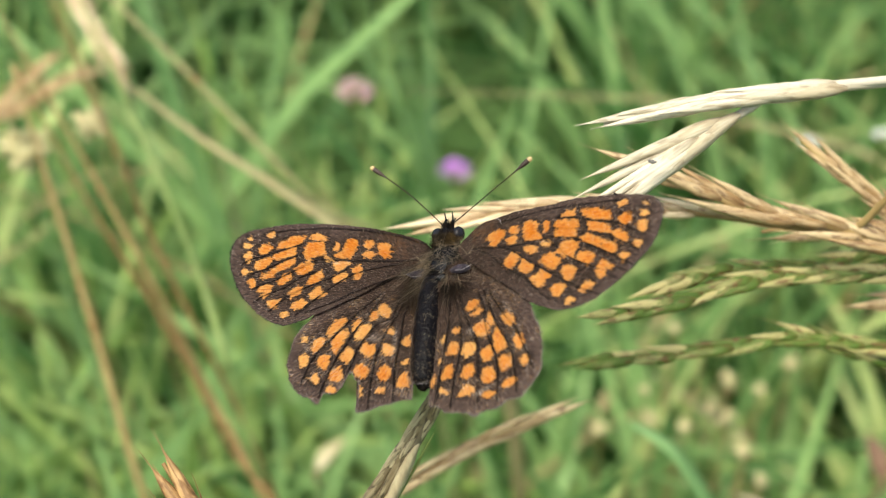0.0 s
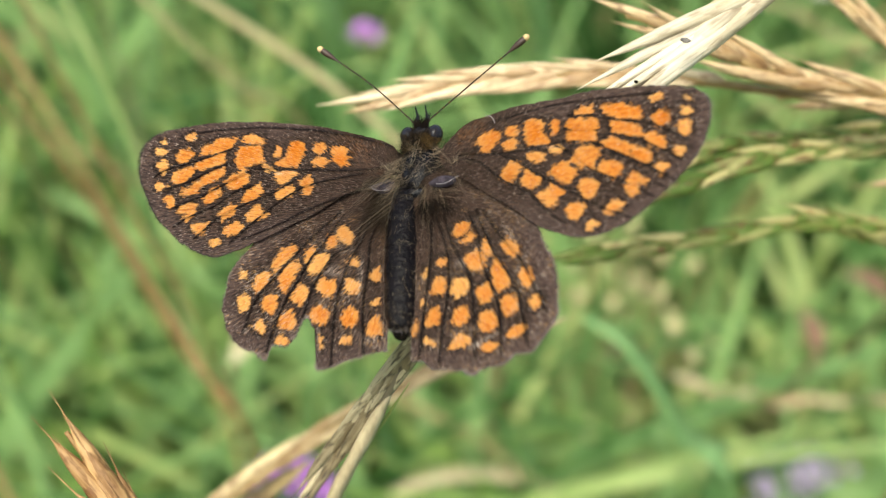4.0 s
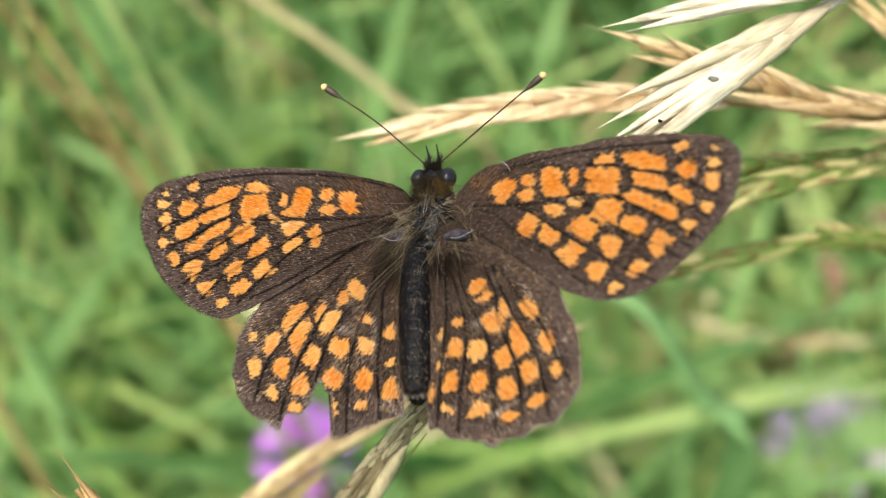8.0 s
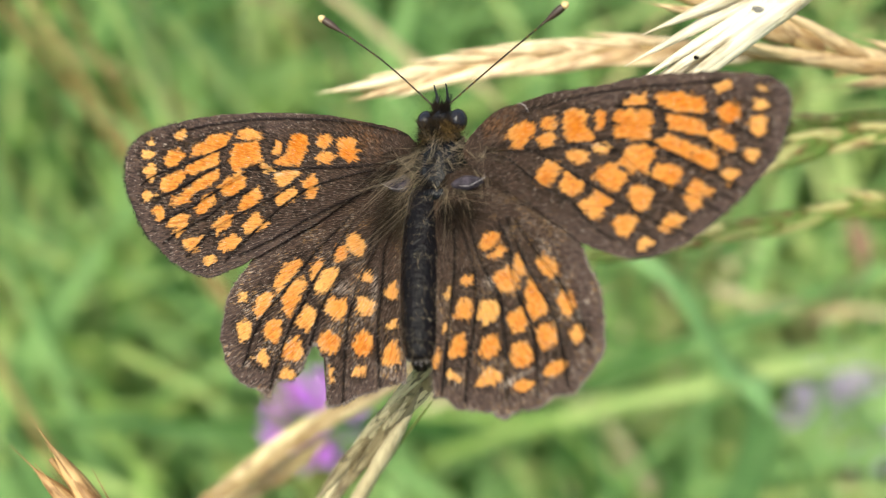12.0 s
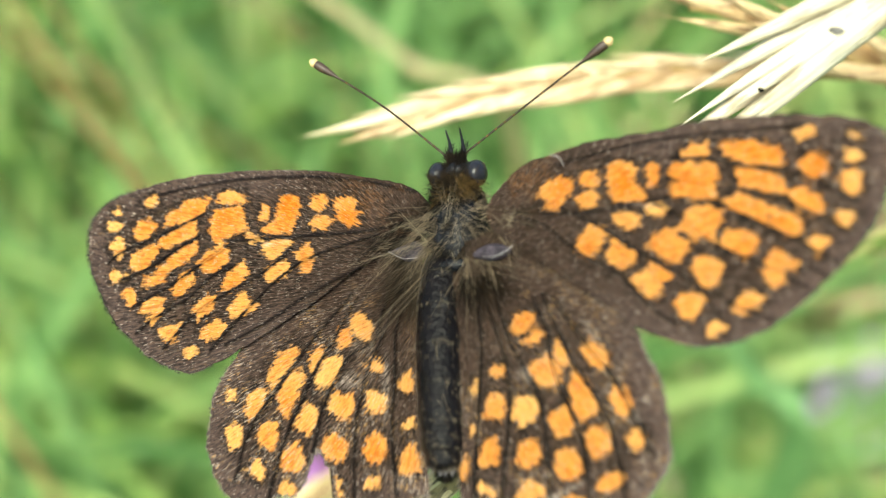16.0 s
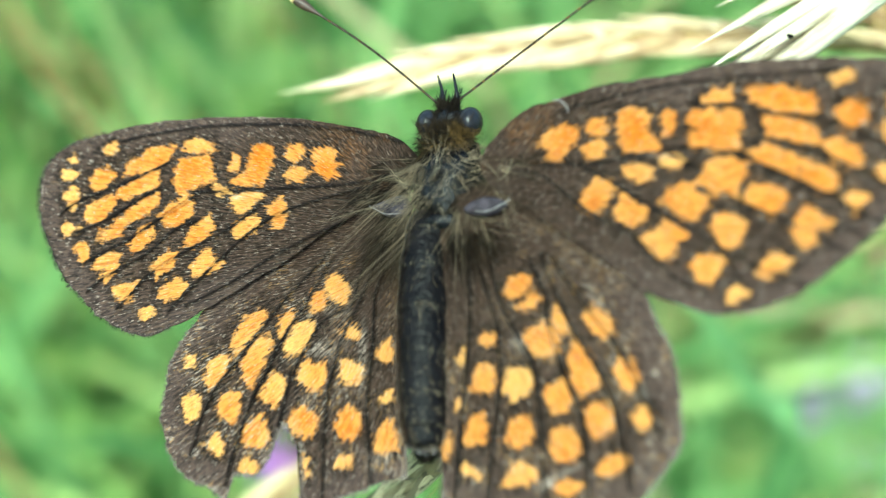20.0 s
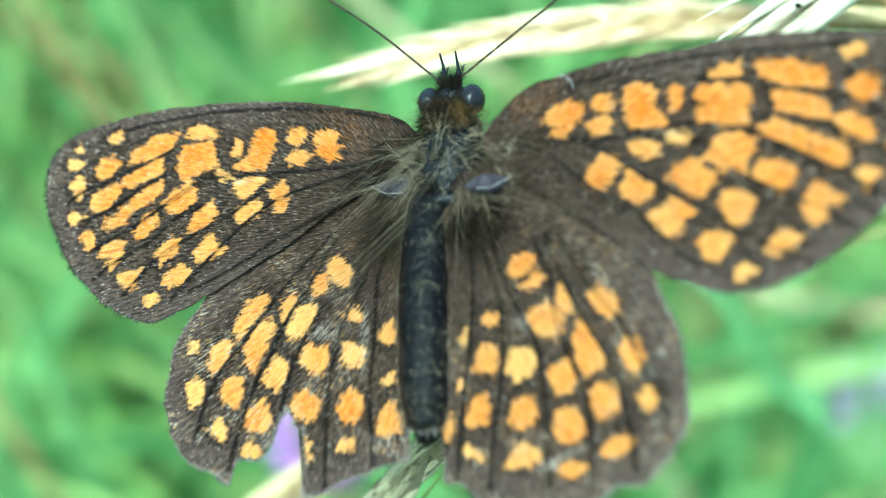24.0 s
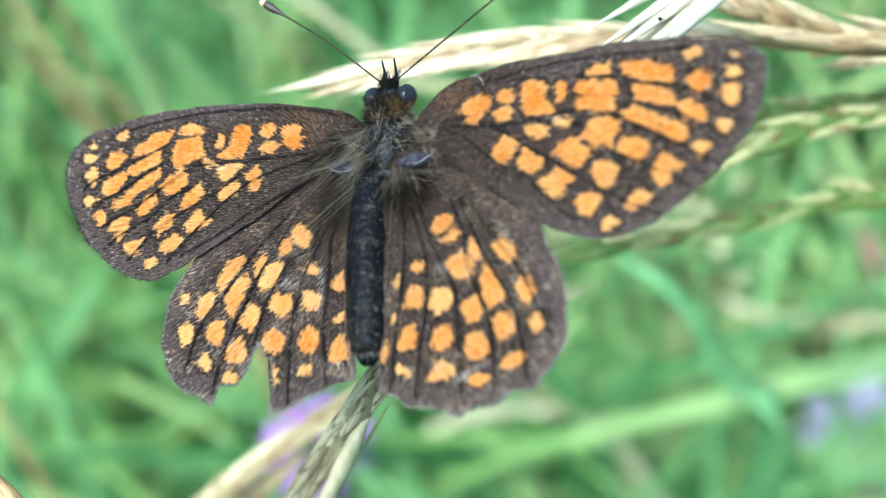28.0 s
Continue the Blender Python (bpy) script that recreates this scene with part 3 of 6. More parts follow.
RF_DISC = [(0.05, 11.70, 0.76, 12.07, 1.24, 12.44, 1.66, 13.05, 1.66, 13.60, 1.47, 13.78, 1.01, 13.36, 0.60, 13.36, 0.10, 12.63, 0.23, 12.26, 0.52), (0.1, 10.39, 0.05, 10.83, 0.52, 11.26, 0.87, 11.70, 0.44, 12.14, 0.21, 12.20, -0.18, 11.71, -0.64, 11.21, -0.47, 10.71, -0.17), (0.2, 9.65, -1.36, 10.22, -1.15, 10.59, -0.67, 11.16, -0.98, 11.35, -1.31, 10.98, -1.60, 10.73, -2.21, 10.30, -2.18, 9.98, -1.71), (0.15, 11.54, -2.58, 11.85, -2.23, 12.33, -2.14, 12.70, -2.48, 12.64, -2.91, 12.28, -3.25, 11.79, -3.10), (0.0, 10.40, 3.64, 10.72, 3.94, 10.98, 3.64, 10.86, 2.93, 10.61, 2.89)]
RF_BASE = [(0.0, 8.65, 3.98, 8.90, 4.16, 9.75, 4.05, 9.89, 3.77, 9.77, 3.25, 10.16, 2.68, 10.30, 2.20, 9.39, 2.37, 8.94, 2.35, 8.73, 2.97), (0.05, 5.25, 3.08, 5.71, 3.64, 6.45, 3.76, 6.93, 3.57, 6.81, 2.91, 6.36, 2.49, 6.10, 2.18, 5.48, 2.37, 5.80, 2.75), (0.05, 7.26, 3.54, 7.59, 3.84, 7.99, 3.86, 8.20, 3.43, 7.87, 3.20, 7.47, 3.24), (0.1, 7.16, 2.54, 7.48, 2.84, 7.94, 2.92, 8.22, 2.62, 7.90, 2.19, 7.30, 2.25), (0.3, 8.89, 1.63, 9.40, 1.84, 9.99, 1.51, 10.06, 1.18, 9.55, 0.97, 9.09, 1.21)]
RF_FAINT = [(0.1, 7.15, 0.34, 7.34, 0.85, 7.85, 1.33, 8.38, 1.08, 8.33, 0.56, 8.01, 0.13, 7.56, -0.22, 7.23, 0.00), (0.1, 8.47, -0.10, 8.91, 0.57, 9.24, 0.22, 9.82, -0.16, 9.77, -0.54, 9.20, -0.81, 8.74, -0.58), (0.5, 10.43, 1.86, 10.93, 1.94, 11.32, 1.71, 11.00, 1.48, 10.56, 1.59)]
RF_WORN = [(10.2, 2.1, 0.96, 0.14, -16, 0), (5.8, 5.0, 0.41, 0.07, -35, 0)]
RF_VEINS = [[(11.6, 4.1), (13.4, 3.8), (14.8, 3.3), (16.6, 2.9), (17.9, 2.2), (19.3, 1.3)], [(13.7, 2.4), (15.0, 2.2), (16.5, 1.6), (17.6, 0.8), (19.0, -0.1)], [(4.0, 2.2), (5.6, 2.1), (7.7, 1.9), (8.9, 2.1), (10.4, 2.2), (11.6, 2.2), (13.4, 1.9), (14.1, 1.4), (15.9, 0.3), (17.1, -0.4), (18.9, -1.7)], [(10.8, 2.0), (11.8, 1.3), (12.7, 0.4), (13.7, -0.3), (15.0, -1.0), (17.0, -2.3)], [(6.4, 2.2), (7.2, 1.8), (8.4, 1.1), (9.8, 0.0), (11.1, -0.9), (12.5, -1.8), (14.0, -2.8), (15.9, -3.7)], [(4.7, 1.9), (5.6, 1.5), (6.7, 0.5), (7.6, -0.2), (9.1, -1.2), (10.6, -2.8), (11.5, -3.5)]]
RF_SHORT_VEINS = [[(6.2, 4.4), (10.1, 5.0), (14.1, 5.0), (17.2, 4.9)], [(11.4, 3.1), (13.6, 2.7)], [(15.3, -1.3), (16.6, -1.3), (17.8, -1.7)]]
LH_OUTLINE = [(-2.0, 2.1), (-4.3, 1.5), (-6.4, 0.1), (-8.5, -1.3), (-10.3, -3.1), (-11.07, -4.92), (-11.58, -6.00), (-11.86, -6.96), (-11.82, -7.90), (-11.80, -8.67), (-11.73, -9.43), (-11.34, -10.17), (-11.11, -10.76), (-10.64, -11.33), (-10.13, -11.82), (-9.47, -12.08), (-8.97, -12.16), (-8.57, -12.42), (-8.12, -12.62), (-8.03, -12.04), (-7.87, -11.56), (-7.39, -11.53), (-6.92, -11.44), (-6.49, -10.71), (-6.36, -10.02), (-6.20, -9.44), (-5.93, -9.25), (-5.72, -9.47), (-5.54, -9.88), (-5.16, -10.03), (-5.01, -10.67), (-4.83, -11.53), (-4.72, -12.73), (-4.31, -12.76), (-3.81, -12.61), (-3.06, -12.10), (-2.17, -11.76), (-1.36, -11.30), (-0.59, -11.02), (-0.40, -10.67), (-0.7, -8.0), (-1.2, -4.6), (-1.6, -1.5)]
LH_MARGIN = [(0.5, -10.89, -8.50, -10.64, -8.18, -10.24, -8.28, -9.97, -8.81, -10.13, -9.31, -10.47, -9.51, -10.72, -9.10), (0.3, -9.46, -10.36, -9.22, -9.98, -9.00, -9.79, -8.88, -10.14, -8.60, -10.36, -8.64, -10.90, -9.04, -10.69, -9.29, -10.64), (0.6, -11.21, -6.71, -11.00, -6.45, -10.73, -6.56, -10.79, -6.94, -11.03, -7.01), (0.15, -10.06, -7.53, -9.99, -6.84, -9.74, -6.45, -9.13, -6.35, -9.13, -7.10, -9.51, -7.81, -9.75, -7.88), (0.15, -9.31, -8.65, -9.08, -8.21, -8.75, -7.95, -8.24, -8.04, -8.19, -8.71, -8.33, -9.39, -8.79, -9.23, -9.14, -8.95)]
LH_EDGE = [(0.1, -7.85, -9.72, -7.51, -9.16, -7.19, -8.90, -6.83, -9.24, -6.68, -9.89, -6.92, -10.26, -7.40, -10.29, -7.80, -10.07), (0.4, -7.79, -11.26, -7.49, -10.89, -7.05, -10.98, -6.82, -11.31, -7.21, -11.52, -7.64, -11.48)]
LH_ROW = [(0.1, -9.06, -5.97, -9.05, -5.28, -8.72, -4.56, -8.04, -4.08, -7.64, -4.26, -7.81, -4.78, -8.32, -5.56, -8.79, -6.15, -8.89, -6.28), (0.05, -8.50, -6.76, -8.34, -6.19, -8.06, -5.61, -7.49, -5.27, -7.19, -5.63, -7.37, -6.45, -7.69, -7.21, -7.79, -7.77, -8.07, -7.54, -8.31, -7.19), (0.25, -7.37, -8.12, -7.24, -7.38, -6.99, -6.93, -6.66, -7.10, -6.35, -7.15, -6.32, -7.76, -6.63, -8.56, -6.98, -8.28), (0.1, -7.02, -5.06, -7.05, -4.49, -6.66, -4.15, -6.36, -4.08, -6.36, -4.52, -6.64, -5.17, -6.86, -5.30), (0.45, -6.66, -5.86, -6.51, -5.22, -6.22, -4.64, -5.80, -4.56, -5.35, -4.67, -5.46, -5.24, -5.77, -6.06, -6.19, -6.15)]
LH_MIDDLE = [(0.05, -5.73, -3.67, -5.68, -3.15, -5.26, -3.07, -5.08, -3.45, -5.09, -3.90, -5.50, -4.04), (0.4, -5.21, -2.94, -5.15, -2.49, -4.75, -2.21, -4.15, -2.58, -3.97, -3.02, -4.14, -3.60, -4.58, -3.56, -4.92, -3.25), (0.2, -5.76, -7.05, -5.71, -6.50, -5.43, -6.30, -5.05, -6.46, -4.64, -6.32, -4.54, -7.05, -4.65, -7.60, -5.20, -7.57, -5.52, -7.41), (0.3, -4.15, -4.93, -3.88, -4.66, -3.47, -4.58, -3.24, -4.95, -3.45, -5.21, -3.94, -5.17), (0.35, -3.97, -6.84, -3.86, -6.28, -3.52, -6.14, -3.14, -6.30, -2.88, -6.41, -2.93, -6.97, -3.31, -7.29, -3.80, -7.19), (0.0, -5.95, -9.07, -5.77, -8.64, -5.40, -8.31, -4.90, -8.47, -4.60, -8.87, -4.58, -9.46, -5.03, -9.67, -5.52, -9.58, -5.79, -9.36)]
LH_BASE = [(0.0, -3.74, -9.06, -3.64, -8.45, -3.26, -8.19, -2.75, -8.46, -2.61, -9.17, -2.85, -9.60, -3.50, -9.58), (0.05, -1.89, -9.77, -1.84, -9.18, -1.59, -8.81, -1.26, -8.67, -1.02, -9.25, -0.94, -9.95, -1.33, -10.09, -1.69, -9.99), (0.35, -4.99, -10.38, -4.77, -10.66, -4.58, -11.23, -4.72, -11.47, -4.94, -11.19), (0.4, -3.47, -10.69, -3.27, -10.44, -2.87, -10.36, -2.77, -10.70, -3.15, -10.90, -3.45, -10.86), (0.3, -2.29, -5.89, -2.18, -5.27, -1.84, -5.07, -1.62, -5.49, -1.67, -6.05, -2.08, -6.13), (0.5, -2.01, -7.70, -1.74, -7.51, -1.40, -7.43, -1.47, -7.85, -1.80, -7.99)]
LH_WORN = [(-4.9, -5.7, 0.81, 0.46, 5, 0), (-5.6, -9.2, 0.36, 0.37, 5, 0), (-6.7, -10.6, 0.22, 0.50, -14, 0), (-3.0, -5.9, 0.22, 1.89, 5, 0), (-1.4, -10.3, 0.57, 0.29, 6, 0)]
LH_GILT = [(-8.9, -4.2, 1.24, 0.37, 45, 0), (-7.0, -3.8, 0.90, 0.31, 40, 0), (-4.3, -1.6, 0.91, 0.43, 45, 0), (-2.1, -3.0, 0.40, 1.05, 2, 0), (-2.0, -5.6, 0.33, 0.68, 3, 0), (-10.8, -6.7, 0.35, 0.41, 3, 0), (-7.5, -2.6, 1.14, 0.31, 40, 0)]
LH_VEINS = [[(-2.9, -1.0), (-3.5, -3.6), (-4.1, -5.5), (-4.3, -7.9), (-4.1, -10.3), (-3.8, -12.5)], [(-2.3, -1.6), (-2.8, -2.9), (-2.6, -5.4), (-2.5, -7.9), (-2.1, -10.2), (-1.8, -11.6)], [(-3.4, -1.3), (-3.7, -2.6), (-3.8, -3.8), (-4.9, -4.3), (-5.8, -6.2), (-6.1, -7.4), (-6.2, -8.4), (-6.3, -9.3)], [(-5.0, -1.4), (-5.5, -2.5), (-6.0, -3.8), (-6.8, -5.5), (-7.2, -6.9), (-7.7, -8.3), (-8.1, -10.6), (-8.2, -12.0)], [(-5.3, -1.2), (-7.0, -3.7), (-7.9, -5.2), (-8.7, -6.6), (-9.6, -8.2), (-9.9, -9.8), (-10.0, -11.0)]]
RH_OUTLINE = [(0.7, 0.9), (0.8, -2.5), (0.9, -4.7), (1.0, -6.9), (1.1, -9.0), (1.32, -11.44), (1.57, -11.67), (2.16, -11.78), (2.63, -12.17), (3.04, -12.33), (3.61, -12.40), (4.46, -12.46), (4.96, -12.52), (5.30, -12.78), (5.69, -12.84), (5.96, -12.58), (6.67, -12.43), (7.48, -12.29), (7.91, -11.99), (8.34, -11.68), (9.08, -11.60), (9.50, -11.45), (9.87, -10.95), (10.30, -10.45), (10.72, -9.79), (10.99, -9.19), (10.96, -8.30), (10.93, -7.26), (10.75, -6.19), (10.45, -5.36), (10.09, -4.66), (9.5, -3.3), (8.9, -2.1), (7.6, -0.6), (5.7, 0.7), (3.2, 1.6)]
RH_MARGIN = [(0.4, 3.94, -11.07, 4.16, -10.70, 4.39, -10.22, 4.84, -10.18, 5.18, -10.30, 5.24, -10.78, 4.73, -11.03, 4.17, -11.13), (0.2, 6.02, -11.22, 6.18, -10.91, 6.62, -10.76, 7.11, -10.98, 6.89, -11.29, 6.40, -11.39), (0.4, 2.13, -10.48, 2.31, -10.27, 2.60, -10.38, 2.90, -10.77, 2.61, -10.76, 2.31, -10.70), (0.05, 1.28, -9.52, 1.45, -9.08, 1.64, -9.31, 1.59, -10.02, 1.36, -10.13), (0.5, 1.67, -7.86, 1.84, -7.64, 2.03, -7.88, 1.79, -8.09), (0.5, 1.81, -5.94, 1.99, -5.55, 2.11, -5.79, 2.00, -6.29)]
RH_ROW = [(0.05, 6.52, -5.91, 6.69, -5.53, 6.97, -5.22, 7.31, -5.69, 7.52, -6.25, 7.79, -6.81, 7.74, -7.24, 7.35, -7.38, 7.02, -7.68, 6.80, -7.02), (0.1, 2.43, -7.22, 2.54, -6.67, 2.72, -6.28, 3.43, -6.32, 3.43, -6.94, 3.26, -7.43, 2.67, -7.35), (0.6, 3.84, -6.85, 4.01, -6.42, 4.53, -6.28, 4.88, -6.52, 5.05, -7.14, 4.71, -7.51, 4.20, -7.76, 3.90, -7.41), (0.1, 5.57, -7.23, 5.90, -7.08, 6.41, -6.78, 6.58, -7.17, 6.69, -7.72, 6.52, -8.14, 6.02, -8.18, 5.74, -7.84), (0.1, 8.40, -6.57, 8.67, -6.05, 9.05, -6.13, 9.26, -6.52, 9.36, -7.01, 9.03, -7.47, 8.66, -7.23)]
RH_MIDDLE = [(0.12, 9.13, -8.37, 9.45, -8.02, 9.77, -7.93, 10.02, -8.31, 9.86, -8.72, 9.44, -8.81), (0.02, 2.17, -9.44, 2.28, -8.78, 2.63, -8.29, 3.04, -8.20, 3.22, -8.76, 3.11, -9.36, 2.59, -9.51), (0.02, 3.98, -9.28, 4.09, -8.63, 4.43, -8.32, 5.00, -8.35, 5.17, -8.95, 4.95, -9.48, 4.33, -9.62), (0.02, 5.85, -9.46, 5.96, -8.98, 6.30, -8.73, 6.79, -8.86, 7.06, -9.40, 7.01, -9.88, 6.51, -10.18, 6.02, -10.00), (0.15, 7.71, -10.53, 7.93, -10.06, 8.31, -9.81, 8.79, -9.78, 9.00, -10.05, 8.62, -10.45, 8.03, -10.64), (0.02, 7.29, -8.18, 7.51, -7.82, 7.95, -7.79, 8.33, -8.07, 8.48, -8.66, 8.10, -8.96, 7.61, -9.21, 7.34, -8.77)]
RH_BASE = [(0.05, 3.69, -3.16, 3.92, -2.66, 4.51, -2.42, 4.92, -2.63, 4.80, -3.08, 4.34, -3.44, 3.87, -3.46), (0.05, 4.28, -3.84, 4.69, -3.59, 5.15, -3.28, 5.33, -3.53, 5.10, -3.90, 4.58, -4.09), (0.1, 5.85, -4.08, 6.07, -3.93, 6.30, -4.23, 6.53, -4.80, 6.41, -5.02, 6.07, -4.88, 5.85, -4.47), (0.15, 7.09, -4.40, 7.43, -3.98, 7.87, -4.13, 8.31, -4.55, 8.41, -5.11, 7.97, -5.35, 7.53, -4.99), (0.1, 2.64, -5.08, 2.93, -4.82, 3.41, -4.91, 3.47, -5.26, 3.06, -5.40, 2.70, -5.32), (0.05, 4.64, -5.17, 4.81, -4.79, 5.39, -4.55, 5.85, -4.75, 6.13, -5.27, 6.19, -5.83, 5.73, -5.97, 5.16, -5.88, 4.82, -5.52)]
RH_WORN = [(4.4, -5.4, 0.49, 0.46, -3, 0), (5.7, -11.0, 0.56, 0.31, 18, 0), (6.5, -10.5, 1.17, 0.17, 27, 0), (10.0, -6.7, 0.21, 0.27, -3, 0), (9.6, -7.3, 0.28, 0.47, -3, 0), (7.7, -3.6, 0.17, 1.11, 37, 0)]
RH_GILT = [(7.9, -2.4, 1.7, 0.55, -52, 0), (8.3, -3.5, 1.04, 0.40, -53, 0), (6.6, -3.3, 0.43, 0.57, -24, 0), (6.9, -2.1, 0.65, 0.31, -43, 0), (4.5, -1.7, 0.39, 0.43, -5, 0), (2.1, -5.7, 0.28, 0.63, -3, 0), (1.9, -7.8, 0.25, 0.41, -2, 0), (7.4, -3.9, 0.79, 0.25, -57, 0)]
RH_VEINS = [[(2.5, -1.9), (3.4, -4.3), (3.7, -6.3), (3.6, -7.9), (3.4, -10.1), (3.3, -12.0)], [(3.0, -1.8), (3.7, -3.8), (4.3, -4.9), (5.1, -6.4), (5.4, -8.0), (5.6, -9.7), (5.7, -11.8)], [(4.8, -1.8), (5.6, -3.6), (5.7, -4.7), (6.5, -6.9), (7.1, -8.1), (7.3, -9.7), (7.4, -11.6)], [(5.3, -1.7), (6.7, -4.8), (7.8, -6.5), (8.4, -7.8), (8.8, -9.5), (9.1, -11.1)], [(5.8, -1.8), (7.0, -3.6), (8.5, -5.5), (9.5, -7.4), (10.3, -9.1)], [(2.1, -2.1), (2.3, -4.2), (2.2, -6.2), (2.1, -7.9), (2.0, -10.1), (1.9, -11.5)]]
WINGS = {
    "LF": (LF_OUTLINE, LF_MARGIN + LF_EDGE + LF_ROW + LF_MIDDLE + LF_DISC + LF_BASE, LF_WORN, LF_VEINS, []),
    "RF": (RF_OUTLINE, RF_MARGIN + RF_ROW + RF_MIDDLE + RF_DISC + RF_BASE + RF_FAINT, RF_WORN, RF_VEINS + RF_SHORT_VEINS, []),
    "LH": (LH_OUTLINE, LH_MARGIN + LH_EDGE + LH_ROW + LH_MIDDLE + LH_BASE, LH_WORN, LH_VEINS, LH_GILT),
    "RH": (RH_OUTLINE, RH_MARGIN + RH_ROW + RH_MIDDLE + RH_BASE, RH_WORN, RH_VEINS, RH_GILT),
}


def blot(px, py, shape, power):
    """How far points lie inside a squarish spot, in millimetres."""
    x, y, a, b, g, _ = shape
    g = math.radians(g)
    u = (px - x) * math.cos(g) + (py - y) * math.sin(g)
    v = -(px - x) * math.sin(g) + (py - y) * math.cos(g)
    k = (np.abs(u / a) ** power + np.abs(v / b) ** power) ** (1 / power)
    return (1 - k) * min(a, b)


def patch(px, py, shape):
    """How far points lie inside a many-cornered spot, in millimetres; shape: paleness, then the corners' x and y."""
    c = [(shape[k], shape[k + 1]) for k in range(1, len(shape), 2)]
    far, inside = np.full(len(px), 1e9), np.zeros(len(px), bool)
    for (ax, ay), (bx, by) in zip(c, c[1:] + c[:1]):
        ex, ey = bx - ax, by - ay
        t = np.clip(((px - ax) * ex + (py - ay) * ey) / (ex * ex + ey * ey + 1e-12), 0, 1)
        far = np.minimum(far, np.hypot(px - ax - t * ex, py - ay - t * ey))
        if abs(ey) > 1e-9:
            inside ^= ((ay > py) != (by > py)) & (px < ax + ex * (py - ay) / ey)
    return np.where(inside, far, -far)


def wing_mesh(name, key, drop, centre):
    outline, spots, worn, veins, gilt = WINGS[key]
    around, rings = 500, 76
    closed = outline + outline[:1]
    edge = smooth_line([(x, y, 0) for x, y in closed], around + 1)[:-1]
    cx, cy = centre
    r = random.Random(key)
    deep = 0.08 if key[1] == "H" else 0.05
    ragged = [(deep * noise.noise(Vector((e.x * 1.0, e.y * 1.0, 9))) + 0.07 * noise.noise(Vector((e.x * 2.3, e.y * 2.3, 4))) + (0.045 if key[1] == "H" or abs(e.x) > 15 else 0.012) * r.uniform(-1, 1)) for e in edge]
    pts = []
    for k in range(rings + 1):
        s = (k / rings) ** 0.85
        for i, e in enumerate(edge):
            far = math.hypot(e.x - cx, e.y - cy)
            w = s * (1 + ragged[i] / far * s ** 10)
            pts.append((cx + (e.x - cx) * w, cy + (e.y - cy) * w))
    pts = np.array(pts)
    px, py = pts[:, 0], pts[:, 1]
    spot, tone = np.full(len(px), -9.0), np.zeros(len(px))
    for sh in spots:
        d = patch(px, py, sh)
        tone = np.where(d > spot, sh[0] + (0.06 if key[1] == "H" else 0), tone)
        spot = np.maximum(spot, d)
    spot += 0.07 if key[1] == "F" else 0.035
    wear = np.full(len(px), 0.0)
    for sh in worn:
        wear = np.maximum(wear, np.clip(blot(px, py, sh, 2) / min(sh[2], sh[3]) + 0.1, 0, 1))
    vein = np.full(len(px), 9.0)
    for line in veins:
        q = smooth_line([(x, y, 0) for x, y in line], 14)
        for a, b in zip(q, q[1:]):
            ex, ey = b.x - a.x, b.y - a.y
            t = np.clip(((px - a.x) * ex + (py - a.y) * ey) / (ex * ex + ey * ey + 1e-9), 0, 1)
            vein = np.minimum(vein, np.hypot(px - a.x - t * ex, py - a.y - t * ey))
    rad = np.repeat((np.arange(rings + 1) / rings) ** 0.85, around)
    reach = np.tile([math.hypot(e.x - cx, e.y - cy) for e in edge], rings + 1)
    rim = (1 - rad) * reach
    away = np.hypot(px, py)
    # the pale border lies along the outer edge only
    rim += np.clip(11 - np.abs(px), 0, 9) * 0.5 if key[1] == "F" else np.clip(9.5 - away, 0, 9) * 0.6
    along, across = away * 0.42, np.arctan2(py, np.abs(px)) * 12.0 * (1 if key[0] == "L" else 1.07)
    # rusty dusting along the front edge and near the root
    dust = np.clip(1 - np.hypot(px, py - 3.5) / 7.5, 0, 1) * np.clip((py - 1.6) / 1.5, 0, 1) * 0.65 if key[1] == "F" else np.clip(1 - np.hypot(px, py + 1) / 4, 0, 1) * 0.15
    gold = np.zeros(len(px))
    for sh in gilt:
        gold = np.maximum(gold, np.clip(blot(px, py, sh, 2) / min(sh[2], sh[3]) * 1.6, 0, 1))
    # where rubbed gold flecks and painted glints gather, mostly on the hindwings
    scuff_glint = np.clip((away - 3.5) / 3, 0, 1) * (1.0 if key[1] == "H" else 0.2)
    z = np.array([0.10 * noise.noise(Vector((x * 0.35, y * 0.35, 2))) + 0.03 * noise.noise(Vector((x * 1.3, y * 1.3, 7))) for x, y in pts])
    z += 0.04 * np.clip(1 - vein / 0.2, 0, 1) - drop - 0.004 * np.abs(px) ** 1.5 * 0.2
    n = len(pts)
    top = [(x * MM, y * MM, h * MM) for (x, y), h in zip(pts, z)]
    low = [(x * MM, y * MM, (h - 0.06) * MM) for (x, y), h in zip(pts, z)]
    faces = []
    for k in range(rings):
        for i in range(around):
            j = (i + 1) % around
            a, b, c, d = k * around + i, k * around + j, (k + 1) * around + j, (k + 1) * around + i
            faces.append((a, d, c, b))
            faces.append((a + n, b + n, c + n, d + n))
    for i in range(around):
        j = (i + 1) % around
        a, b = rings * around + i, rings * around + j
        faces.append((a, a + n, b + n, b))
    me = mesh_of(name, top + low, faces, WING)
